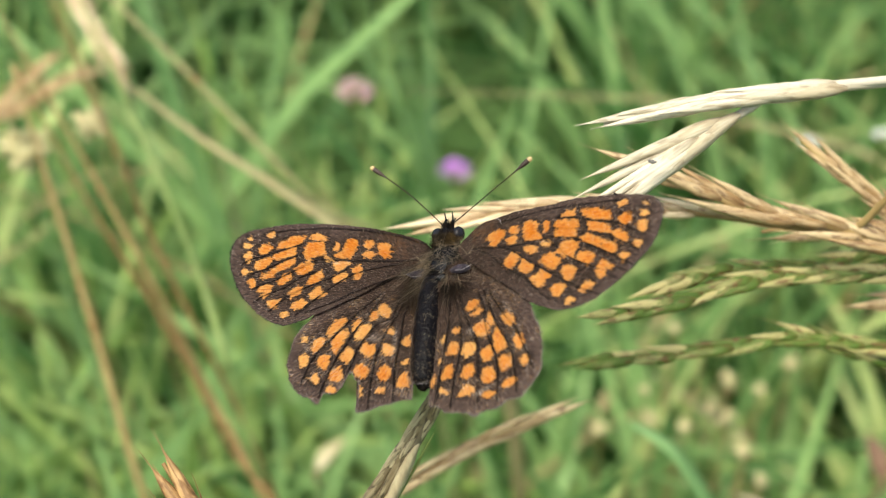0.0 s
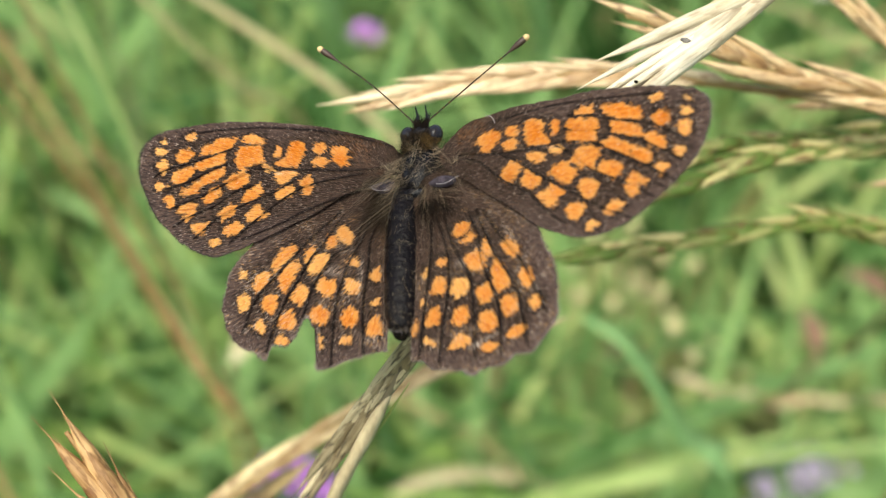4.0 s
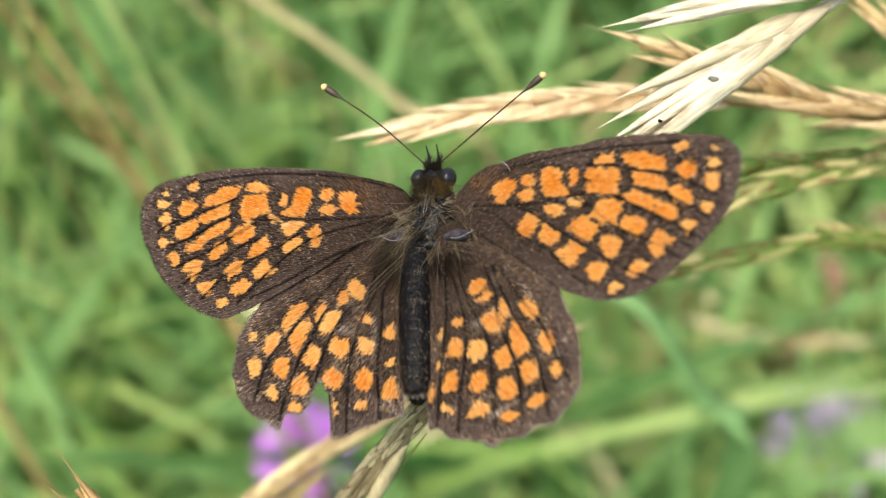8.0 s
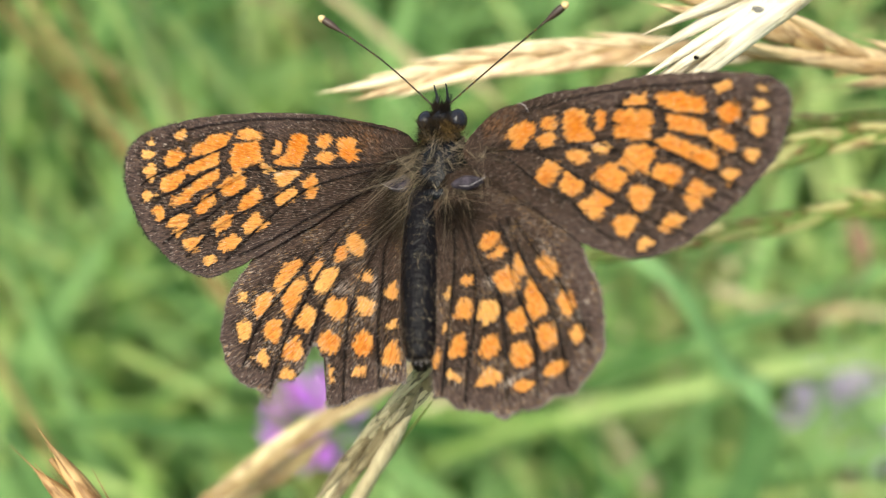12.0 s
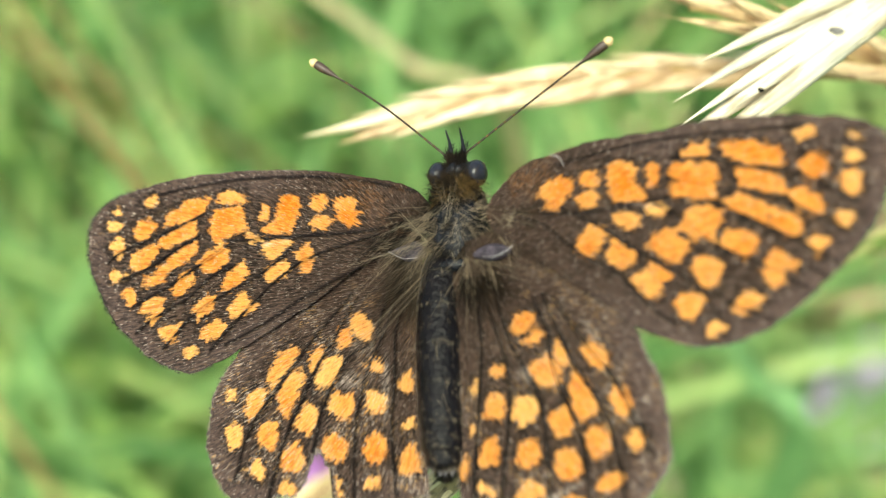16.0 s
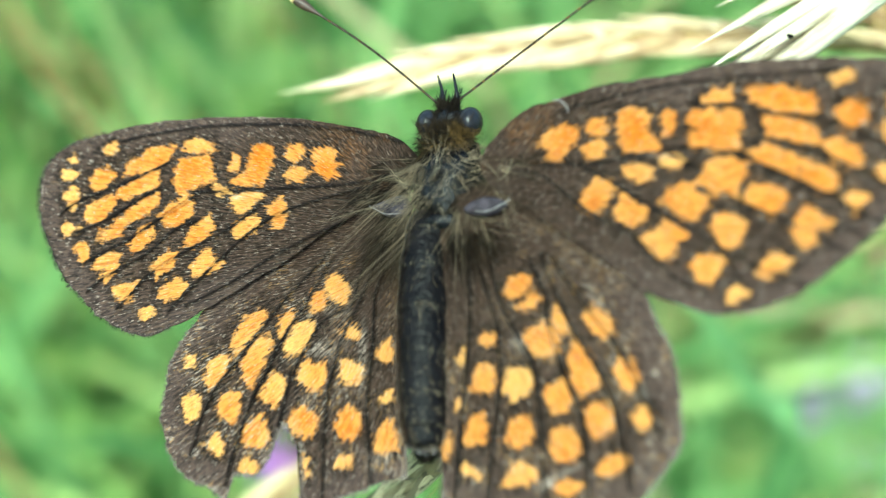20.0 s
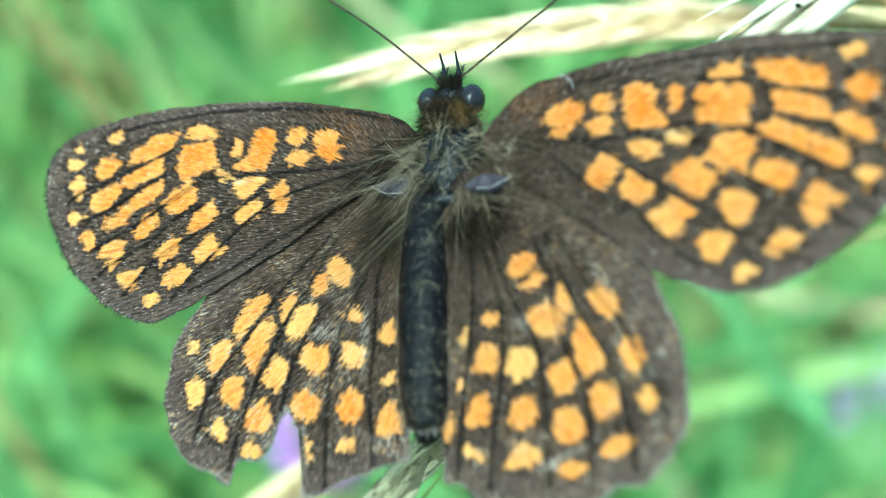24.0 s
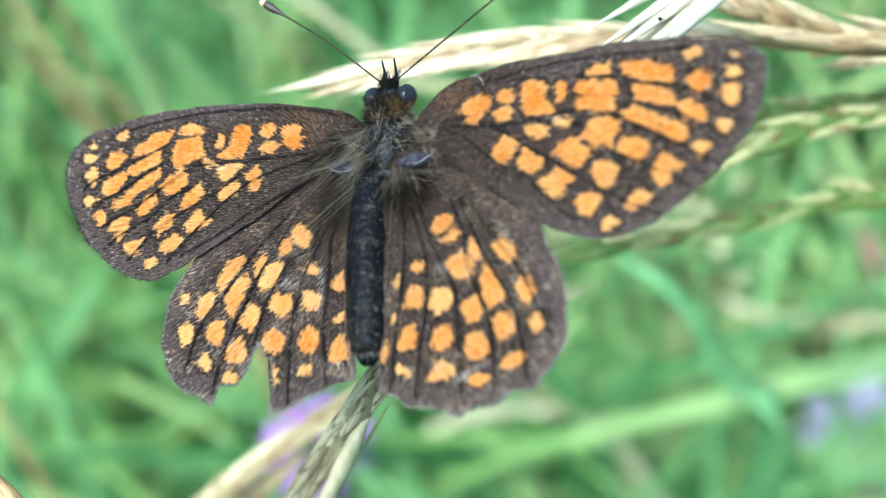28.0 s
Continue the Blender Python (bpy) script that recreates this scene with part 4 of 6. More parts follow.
    for label, values in (("spot", spot), ("tone", tone), ("vein", vein), ("worn", wear), ("rim", rim), ("dust", dust), ("gilt", gold), ("scuff_glint", scuff_glint), ("along", along), ("across", across)):
        at = me.attributes.new(label, "FLOAT", "POINT")
        at.data.foreach_set("value", np.concatenate([values, values]).astype(np.float32))
    return me


def fringe(key, count, seed, drop):
    """Short pale scale hairs on the outer edge of a wing."""
    outline = WINGS[key][0]
    r = random.Random(seed)
    edge = smooth_line([(x, y, 0) for x, y in outline + outline[:1]], 600)
    mid = sum(edge, Vector()) / len(edge)
    out = []
    for _ in range(count):
        i = r.randrange(2, 598)
        if edge[i].length < 6.5 and key[1] == "F" or edge[i].length < 5 or (key[1] == "F" and edge[i].y > 4.4) or (key[1] == "H" and edge[i].y > -1.5) or (key[1] == "F" and abs(edge[i].x) < 12 and edge[i].y < 3):
            continue
        d = edge[i + 1] - edge[i - 1]
        way = Vector((d.y, -d.x, 0)).normalized()
        if way.dot(edge[i] - mid) < 0:
            way = -way
        way += Vector((r.gauss(0, 0.3), r.gauss(0, 0.3), 0))
        out.append(hair((edge[i] - way * 0.08 - Vector((0, 0, drop + 0.03))) * MM, way, r.uniform(0.12, 0.30) * MM, 0.018 * MM, Vector((0, 0, 0))))
    return join(out)


BUTTERFLY_POSE = pose(-0.00008, 0.00156, 0.28043, 13.31, -19.99, -13.19)
WING_REST = {"L": pose(0.000182, -0.000082, 0.000658, 6.84, 15.44, -0.00), "R": pose(0.000008, -0.000636, 0.002559, 13.96, 0.19, 0.00)}


def ellipsoid(c, size, axis=None, rows=14, sides=20, wobble=0.0, seed=0):
    verts, faces = [], []
    for i in range(rows + 1):
        a = math.pi * i / rows
        for k in range(sides):
            g = 2 * math.pi * k / sides
            p = Vector((math.sin(a) * math.cos(g), math.cos(a), math.sin(a) * math.sin(g)))
            w = 1 + wobble * noise.noise(p * 3 + Vector((seed, 0, 0)))
            verts.append((Vector(c) + Vector((p.x * size[0], p.y * size[1], p.z * size[2])) * w) * MM)
    for i in range(rows):
        for k in range(sides):
            j = (k + 1) % sides
            faces.append((i * sides + k, (i + 1) * sides + k, (i + 1) * sides + j, i * sides + j))
    return verts, faces


def tufts(seed, count, place, way, length, width, spread, bend=0.25):
    """Many strands over an ellipsoid patch: place and way give root and direction for a random number pair."""
    r = random.Random(seed)
    out = []
    for _ in range(count):
        a, b = r.random(), r.random()
        root, d = place(a, b), way(a, b)
        d = d + Vector((r.gauss(0, spread), r.gauss(0, spread), r.gauss(0, spread * 0.6)))
        size = length * r.uniform(0.5, 1.2)
        out.append(hair(root * MM, d, size * MM, width * MM * r.uniform(0.7, 1.2), Vector((r.gauss(0, bend), r.gauss(0, bend), r.gauss(-0.1, bend * 0.5))) * size * MM))
    return join(out)


def locks(seed, clumps, each, place, way, length, width, spread, bend=0.3):
    """Fur in curved locks whose strands run together towards the tip."""
    r = random.Random(seed)
    out = []
    for _ in range(clumps):
        a, c = r.random(), r.random()
        d = way(a, c).normalized() + Vector((r.gauss(0, spread), r.gauss(0, spread), r.gauss(0, spread * 0.5)))
        size = length * r.uniform(0.6, 1.25)
        curl = Vector((r.gauss(0, bend), r.gauss(0, bend), r.gauss(-0.12, bend * 0.4))) * size
        for _ in range(each):
            a2, c2 = min(1, max(0, a + r.gauss(0, 0.04))), min(1, max(0, c + r.gauss(0, 0.04)))
            root = place(a2, c2)
            fan = Vector((r.gauss(0, 0.17), r.gauss(0, 0.17), r.gauss(0, 0.1)))
            k = size * r.uniform(0.7, 1.1)
            out.append(hair(root * MM, d + fan, k * MM, width * MM * r.uniform(0.7, 1.2), curl * MM))
    return join(out)


def butterfly():
    b = thing("butterfly", "worn orange and brown chequered butterfly with a torn hindwing", "butterfly")
    b.matrix_basis = BUTTERFLY_POSE
    wings = {}
    for name, key, drop, centre, label in (
        ("forewing", "LF", 0.0, (-11.5, 0.6), "orange chequered forewing with a grey-brown border"),
        ("forewing", "RF", 0.0, (11.0, -0.2), "orange chequered forewing with a grey-brown border"),
        ("hindwing", "LH", 0.35, (-6.6, -4.6), "torn hindwing with a deep notch in its edge"),
        ("hindwing", "RH", 0.35, (5.0, -5.4), "orange chequered hindwing, scuffed pale in places"),
    ):
        w = part(name, wing_mesh(name, key, drop, centre), b, label, WING_REST[key[0]])
        v, f = fringe(key, 1500, 11, drop)
        mid = Vector((-6.5, 0, 0) if key == "LF" else (0, 0, 0)) * MM
        rim = part("fringe", mesh_of("fringe", [p - mid for p in v], f, FRINGE), w, "pale fringe of scale hairs", Matrix.Translation(mid))
        wings[key] = w
        if key == "LF":
            cam.data.dof.focus_object = rim
    # loose fibres caught on the right wing
    for line2, thick, mat, label in (
        ([(5.86, 4.98, 0.10), (6.22, 4.80, 0.22), (6.45, 4.60, 0.16), (6.56, 4.28, 0.06)], 0.022, BARE, "pale fibre on the front edge"),
        ([(5.28, 0.58, 0.05), (5.72, 1.07, 0.25), (6.18, 1.55, 0.06)], 0.012, RUST, "thin rusty bristle"),
        ([(4.20, 2.42, 0.30), (4.12, 1.97, 0.42), (3.88, 1.63, 0.38), (3.58, 1.55, 0.25)], 0.024, FUR_PALE, "pale curled fibre at the wing root"),
        ([(4.12, 1.97, 0.42), (4.34, 1.76, 0.36), (4.77, 1.66, 0.26), (5.24, 1.42, 0.08)], 0.018, FUR_PALE, "pale curled fibre at the wing root"),
    ):
        q = smooth_line([Vector(p) * MM for p in line2], 16)
        v, f = tube(q, [thick * MM * (1 - 0.6 * abs(i / 7.5 - 1)) for i in range(16)], 6)
        part("fibre", mesh_of("fibre", v, f, mat), wings["RF"], label)
    # abdomen: a tapered body of overlapping ringed segments
    line = smooth_line([(0.15, 0.6, 0.9), (-0.1, -0.8, 1.2), (0.0, -4.5, 0.75), (0.25, -8.0, 0.1), (0.42, -10.1, -0.25)], 128)
    radii = []
    for i in range(128):
        s = i / 127
        r = 1.10 + 0.16 * math.sin(min(s * 1.25, 1) * math.pi) - 0.32 * max(0, s - 0.8) / 0.2
        u = (s * 8 + 0.08 * math.sin(s * 40)) % 1
        r *= 0.955 + 0.055 * min(1, u * 1.6) - (0.035 if u > 0.93 else 0)
        if s > 0.94:
            r *= math.sqrt(max(0.08, 1 - ((s - 0.94) / 0.062) ** 2))
        if s < 0.1:
            r *= 0.8 + 2 * s
        radii.append(r * MM)
    v, f = tube([p * MM for p in line], radii, 32)
    v = [p + Vector((noise.noise(p * 1500), 0, noise.noise(p * 1500 + Vector((9, 0, 0))))) * 0.03 * MM for p in v]
    part("abdomen", mesh_of("abdomen", v, f, SLATE), b, "slate-black ringed abdomen")

    def on_abdomen(a, c):
        i = int(c * 127)
        g = (a - 0.5) * 2.7
        return line[i] + Vector((math.sin(g), 0, math.cos(g))) * radii[i] / MM

    v, f = tufts(31, 620, on_abdomen, lambda a, c: Vector(((a - 0.5) * 0.5, -1, 0.10)), 0.42, 0.009, 0.4)
    part("abdomen_hair", mesh_of("abdomen_hair", v, f, FUR), b, "sparse short grey hair")
    rings = [tufts(70 + k, 46, lambda a, c: on_abdomen(a, (k + 0.9) / 8), lambda a, c: Vector(((a - 0.5) * 0.3, -1, 0.10)), 0.26, 0.011, 0.35, 0.2) for k in range(8)]
    v, f = join(rings)
    part("segment_hair", mesh_of("segment_hair", v, f, FUR_PALE), b, "thin grey hair rows on the segment edges")
    v, f = tufts(32, 18, lambda a, c: Vector((0.42 + (a - 0.5) * 1.3, -9.9 - 0.3 * c, 0.25)), lambda a, c: Vector(((a - 0.5) * 0.8, -1, 0.25)), 0.42, 0.012, 0.4)
    part("tail_hair", mesh_of("tail_hair", v, f, BARE), b, "whitish bristles at the tail")
    v, f = ellipsoid((0.42, -10.0, -0.3), (0.55, 0.5, 0.5), wobble=0.3)
    part("abdomen_tip", mesh_of("abdomen_tip", v, f, FUR_DARK), b)
    # thorax and its fur
    v, f = ellipsoid((0.55, 1.9, 1.5), (1.75, 2.5, 1.45), wobble=0.14)
    part("thorax", mesh_of("thorax", v, f, BLACK), b, "black shiny thorax under grey fur")

    def on_thorax(a, c):
        g = (a - 0.5) * 2.8
        w = math.sqrt(max(0.05, 1 - ((c - 0.5) * 1.8) ** 2))
        return Vector((0.55 + 1.65 * math.sin(g) * w, 1.9 + (c - 0.5) * 4.4, 1.5 + 1.42 * math.cos(g) * w))

    v, f = ellipsoid((0.42, 3.75, 1.75), (1.15, 0.95, 0.95), wobble=0.15)
    part("neck", mesh_of("neck", v, f, BLACK), b, "dark neck shield under fur")
    v, f = ellipsoid((0.66, -0.40, 2.0), (1.0, 0.42, 0.5), wobble=0.2)
    part("scutellum", mesh_of("scutellum", v, f, BLACK), b, "glossy black lobe at the back of the thorax")

    def on_neck(a, c):
        g = (a - 0.5) * 2.6
        return Vector((0.42 + 1.2 * math.sin(g), 3.0 + 1.5 * c, 1.8 + 0.95 * math.cos(g)))

    v, f = tufts(60, 900, on_neck, lambda a, c: Vector(((a - 0.5) * 1.2, -0.7, 0.4)), 0.75, 0.014, 0.5, 0.4)
    part("neck_fur", mesh_of("neck_fur", v, f, FUR_DARK), b, "short dark fur of the neck")
    v, f = locks(61, 24, 7, lambda a, c: on_neck(0.35 + 0.65 * a, c), lambda a, c: Vector(((a - 0.3) * 1.4, -0.6, 0.4)), 1.0, 0.011, 0.4, 0.5)
    part("neck_fur", mesh_of("neck_fur", v, f, FUR_GOLD), b, "golden brown locks of the neck")
    v, f = tufts(6, 1300, on_thorax, lambda a, c: Vector(((a - 0.5) * 1.2, -1, 0.2)), 0.8, 0.015, 0.5, 0.5)
    part("thorax_fur", mesh_of("thorax_fur", v, f, FUR_DARK), b, "dark short fur")
    v, f = locks(5, 62, 6, on_thorax, lambda a, c: Vector(((a - 0.55) * 2.2, -0.9, 0.30)), 1.6, 0.0105, 0.5, 1.1)
    part("thorax_fur", mesh_of("thorax_fur", v, f, FUR), b, "curved locks of grey-tan fur")
    v, f = locks(9, 12, 5, lambda a, c: on_thorax(0.05 + 0.9 * a, 0.1 + 0.75 * c), lambda a, c: Vector(((a - 0.5) * 2.6, -0.5, 0.35)), 1.1, 0.009, 0.6, 1.3)
    part("thorax_fur", mesh_of("thorax_fur", v, f, FUR_PALE), b, "single pale curled hairs of the thorax")
    v, f = locks(7, 5, 5, lambda a, c: Vector((-0.3 + 1.0 * a, 2.5 - 2.2 * c, 2.9)), lambda a, c: Vector((-0.5 + 0.5 * c, -1, 0.05)), 1.3, 0.009, 0.4, 1.5)
    part("thorax_fur", mesh_of("thorax_fur", v, f, FUR_PALE), b, "long pale curled locks along the back")
    # fur over the wing roots and beside the abdomen
    for sx in (-1, 1):
        rise = 0.9 if sx > 0 else 0.0
        v, f = locks(8 + sx, 22 if sx < 0 else 26, 5, lambda a, c: Vector((0.35 + sx * (0.9 + 1.4 * a), 0.9 - 1.9 * c, 1.75 + rise * 0.6)), lambda a, c: Vector((sx * (0.10 + 0.55 * a), -1, 0.03)), 2.1, 0.009, 0.34, 0.45)
        part("side_fur", mesh_of("side_fur", v, f, FUR), b, "long tan fur beside the abdomen")
        v, f = tufts(28 + sx, 620, lambda a, c: Vector((0.35 + sx * (0.8 + 1.9 * a), 0.9 - 2.4 * c, 1.5 + rise * 0.6)), lambda a, c: Vector((sx * (0.15 + 0.6 * a), -1, 0.0)), 2.3, 0.013, 0.25, 0.3)
        part("side_fur", mesh_of("side_fur", v, f, FUR_DARK), b, "dark fur beside the abdomen")
        v, f = locks(18 + sx, 26 if sx < 0 else 14, 8, lambda a, c: Vector((0.5 + sx * (1.2 + 2.6 * a), 0.9 + (2.6 if sx < 0 else 1.5) * c - 0.5 * a, 1.45 + (0.55 * a if sx < 0 else 1.15 + 0.75 * c))), lambda a, c: Vector((sx, -0.50 + 0.35 * c, 0.02)), 2.4, 0.012, 0.24, 0.35)
        part("wing_root_fur", mesh_of("wing_root_fur", v, f, FUR_DARK), b, "dark brown fur over the wing root")
        v, f = locks(58 + sx, 44 if sx < 0 else 9, 5, lambda a, c: Vector((0.5 + sx * (1.2 + 2.4 * a), 0.9 + (2.6 if sx < 0 else 1.3) * c - 0.5 * a, 1.5 + (0.60 * a if sx < 0 else 1.2 + 0.75 * c))), lambda a, c: Vector((sx, -0.55 + 0.35 * c, 0.04)), 2.2, 0.010, 0.3, 0.4)
        part("wing_root_fur", mesh_of("wing_root_fur", v, f, FUR), b, "tan hairs over the wing root")
    v, f = tufts(23, 20, lambda a, c: Vector((3.3 + 0.8 * a, 1.1 + 0.7 * c, 3.1)), lambda a, c: Vector((0.8, 0.3, 0.2)), 1.0, 0.013, 0.7, 0.9)
    part("wing_root_tuft", mesh_of("wing_root_tuft", v, f, FUR), b, "curled pale tuft at the wing root")
    for line3, corners in (
        (((-3.04, 0.70, 2.06), (-2.13, 0.22, 2.08), (-1.34, 0.20, 2.06)), ((-2.9, 0.72), (-2.3, 0.95), (-1.5, 1.15), (-1.0, 0.7), (-1.3, 0.25), (-2.1, 0.25))),
        (((2.70, -0.62, 3.08), (3.38, -0.66, 3.10), (4.23, -0.18, 3.12)), ((2.1, -0.45), (2.5, -0.10), (3.2, 0.05), (3.95, -0.25), (3.35, -0.62), (2.75, -0.62))),
    ):
        q = smooth_line([Vector(p) * MM for p in line3], 9)
        v, f = tube(q, [0.013 * MM] * 9, 6)
        part("wing_joint_vein", mesh_of("wing_joint_vein", v, f, BARE), b, "bare whitish vein at the wing joint")
        mid = sum((Vector((x, y, line3[1][2])) for x, y in corners), Vector()) / len(corners)
        edge = smooth_line([(x, y, line3[1][2] - 0.05) for x, y in corners + corners[:1]], 37)[:-1]
        v, f = [], []
        for k in range(6):
            for e in edge:
                c = mid.lerp(e, (k + 0.2) / 5.2)
                c.z += 0.10 * (1 - (k / 5) ** 2) + 0.36 * noise.noise(c * 3.4) * (1 - k / 5)
                v.append(c * MM)
        for k in range(5):
            for i in range(36):
                f.append((k * 36 + i, (k + 1) * 36 + i, (k + 1) * 36 + (i + 1) % 36, k * 36 + (i + 1) % 36))
        f.append(tuple(range(36)))
        for e in edge:
            v.append((e - Vector((0, 0, 0.35))) * MM)
        f += [(180 + i, 216 + i, 216 + (i + 1) % 36, 180 + (i + 1) % 36) for i in range(36)]
        part("wing_plate", mesh_of("wing_plate", v, f, PLATE), b, "bare greyish plate at the wing joint")
    # head
    v, f = ellipsoid((0.40, 4.75, 2.0), (0.95, 0.85, 0.85), wobble=0.15)
    part("head", mesh_of("head", v, f, BLACK), b, "dark furry head")
    v, f = tufts(40, 210, lambda a, c: Vector((0.4 + (a ** 0.7 - 0.5) * 2.3, 3.3 + 0.9 * c, 2.35 + 0.4 * math.cos((a - 0.5) * 2.5))), lambda a, c: Vector(((a - 0.5) * 0.9, -0.5, 0.4)), 0.48, 0.011, 0.5, 0.8)
    part("collar_fur", mesh_of("collar_fur", v, f, FUR_GOLD), b, "golden brown collar of fur")
    v, f = tufts(42, 684, lambda a, c: Vector((0.4 + (a - 0.5) * 2.3, 3.3 + 1.3 * c, 2.35 + 0.4 * math.cos((a - 0.5) * 2.5))), lambda a, c: Vector(((a - 0.5) * 0.8, -0.3, 0.5)), 0.42, 0.013, 0.5, 0.7)
    part("collar_fur", mesh_of("collar_fur", v, f, FUR_DARK), b, "dark fur of the collar")
    v, f = tufts(43, 150, lambda a, c: Vector((0.4 + (a - 0.5) * 2.7, 3.95 + 0.4 * c, 2.85)), lambda a, c: Vector(((a - 0.5) * 0.5, 0.8, 0.35)), 0.5, 0.012, 0.4, 0.4)
    part("collar_fur", mesh_of("collar_fur", v, f, FUR_DARK), b, "brown fur over the edge of the eyes")
    v, f = tufts(41, 594, lambda a, c: Vector((0.4 + (a - 0.5) * 1.0, 4.5 + 1.0 * c, 2.65)), lambda a, c: Vector(((a - 0.5) * 0.8, 0.9, 0.5)), 0.5, 0.017, 0.45)
    part("face_fur", mesh_of("face_fur", v, f, FUR_DARK), b, "dark fur between the eyes")
    for x, y in ((-0.60, 4.72), (1.50, 4.58)):
        v, f = ellipsoid((x, y, 2.3), (0.56, 0.70, 0.66), rows=18, sides=26)
        part("eye", mesh_of("eye", v, f, EYE), b, "grey-black glossy compound eye")
    for x, tipx in ((0.02, -0.33), (0.80, 0.45)):
        line = smooth_line([Vector(p) * MM for p in ((x, 5.2, 2.3), (x * 0.9, 6.1, 2.6), (tipx, 7.15, 2.7))], 12)
        v, f = tube(line, [(0.13 if i < 6 else 0.085 - 0.008 * (i - 6)) * MM for i in range(12)], 8)
        v2, f2 = tufts(50, 80, lambda a, c: Vector((x + (a - 0.5) * 0.4, 5.2 + 1.0 * c, 2.6)), lambda a, c: Vector(((a - 0.5) * 0.8, 1, 0.3)), 0.4, 0.015, 0.3)
        v, f = join([(v, f), (v2, f2)])
        part("palp", mesh_of("palp", v, f, BLACK), b, "pointed dark palp")
    feelers = []
    for base, tip, sag in (((-0.10, 5.55, 2.7), (-6.33, 9.66, 7.29), (0.15, 0.25, -0.1)), ((0.95, 5.60, 2.7), (8.42, 9.92, 4.95), (-0.18, 0.0, -0.1))):
        p0, p1 = Vector(base), Vector(tip)
        q = smooth_line([p0, p0.lerp(p1, 0.5) + Vector(sag), p1], 46)
        shaft = q[:40]
        v, f = tube([p * MM for p in shaft], [(0.050 + (0.010 if i % 3 == 0 else 0)) * MM for i in range(40)], 8)
        a = part("antenna", mesh_of("antenna", v, f, ANTENNA), b, "thin dark antenna with a knob")
        feelers.append((a, p0))
        v, f = tube([p * MM for p in q[36:]], [r * MM for r in (0.052, 0.062, 0.085, 0.125, 0.17, 0.21, 0.235, 0.24, 0.225, 0.18)], 12)
        v2, f2 = join([tube([q[k].lerp(q[k + 1], u) * MM for u in (0.2, 0.5, 0.8)], [0.055 * MM, 0.066 * MM, 0.055 * MM], 8) for k in range(4, 38, 3)])
        part("ring", mesh_of("ring", v2, f2, FUR_GOLD), a, "fine paler rings")
        part("club", mesh_of("club", v, f, RUST), a, "brown club")
        d = (q[45] - q[43]).normalized()
        v, f = tube([(q[45] + d * s) * MM for s in (-0.12, -0.02, 0.1, 0.2, 0.27)], [r * MM for r in (0.215, 0.245, 0.225, 0.15, 0.05)], 12)
        part("tip", mesh_of("tip", v, f, CREAM), a, "cream tip of the club")
    # legs that clasp the ear below
    for x, y, fx, fy in ((-0.6, 2.8, -1.9, 1.8), (1.6, 2.8, 2.3, 1.6), (-0.5, 1.0, -1.4, -1.2), (1.4, 1.0, 1.6, -1.4)):
        q = smooth_line([Vector(p) * MM for p in ((x, y, 0.8), (fx, fy, -0.6), (fx * 0.35 + 0.2, fy - 0.5, -2.6))], 14)
        v, f = tube(q, [(0.16 - 0.006 * i) * MM for i in range(14)], 7)
        part("leg", mesh_of("leg", v, f, ANTENNA), b, "thin brown leg")
    return wings, feelers


# ---- grass ears ----
def husk_mesh(name, mat, awn):
    """A pointed, keeled husk with a fine bristle and two overlapping bracts at its foot, one unit long, along x."""
    verts, faces = [], []
    body = [(0, 0.030), (0.08, 0.078), (0.25, 0.116), (0.45, 0.122), (0.65, 0.100), (0.82, 0.058), (0.93, 0.024), (1.0, 0.010), (1.0 + awn, 0.003)]
    bract = [(-0.03, 0.030), (0.06, 0.092), (0.18, 0.126), (0.32, 0.118), (0.44, 0.076), (0.52, 0.020)]
    for rings, off, tilt in ((body, 0.0, 0.0), (bract, 0.014, 0.05), (bract, -0.014, -0.05)):
        sides = 10
        o = len(verts)
        for s, r in rings:
            arch = -0.05 * math.sin(min(max(s, 0), 1) * math.pi)
            for k in range(sides):
                g = 2 * math.pi * k / sides
                keel = 1.0 + 0.20 * (k in (2, 3)) - (0.10 if k in (0, 5) else 0)
                verts.append((s * (0.82 if tilt < 0 else 1), math.cos(g) * r * keel + off + tilt * max(s, 0), math.sin(g) * r * 0.9 * keel + arch))
        for i in range(len(rings) - 1):
            for k in range(sides):
                j = (k + 1) % sides
                faces.append((o + i * sides + k, o + (i + 1) * sides + k, o + (i + 1) * sides + j, o + i * sides + j))
        faces.append(tuple(o + k for k in range(sides)))
    return mesh_of(name, verts, faces, mat)


HUSKS = {}
SWAYING = []


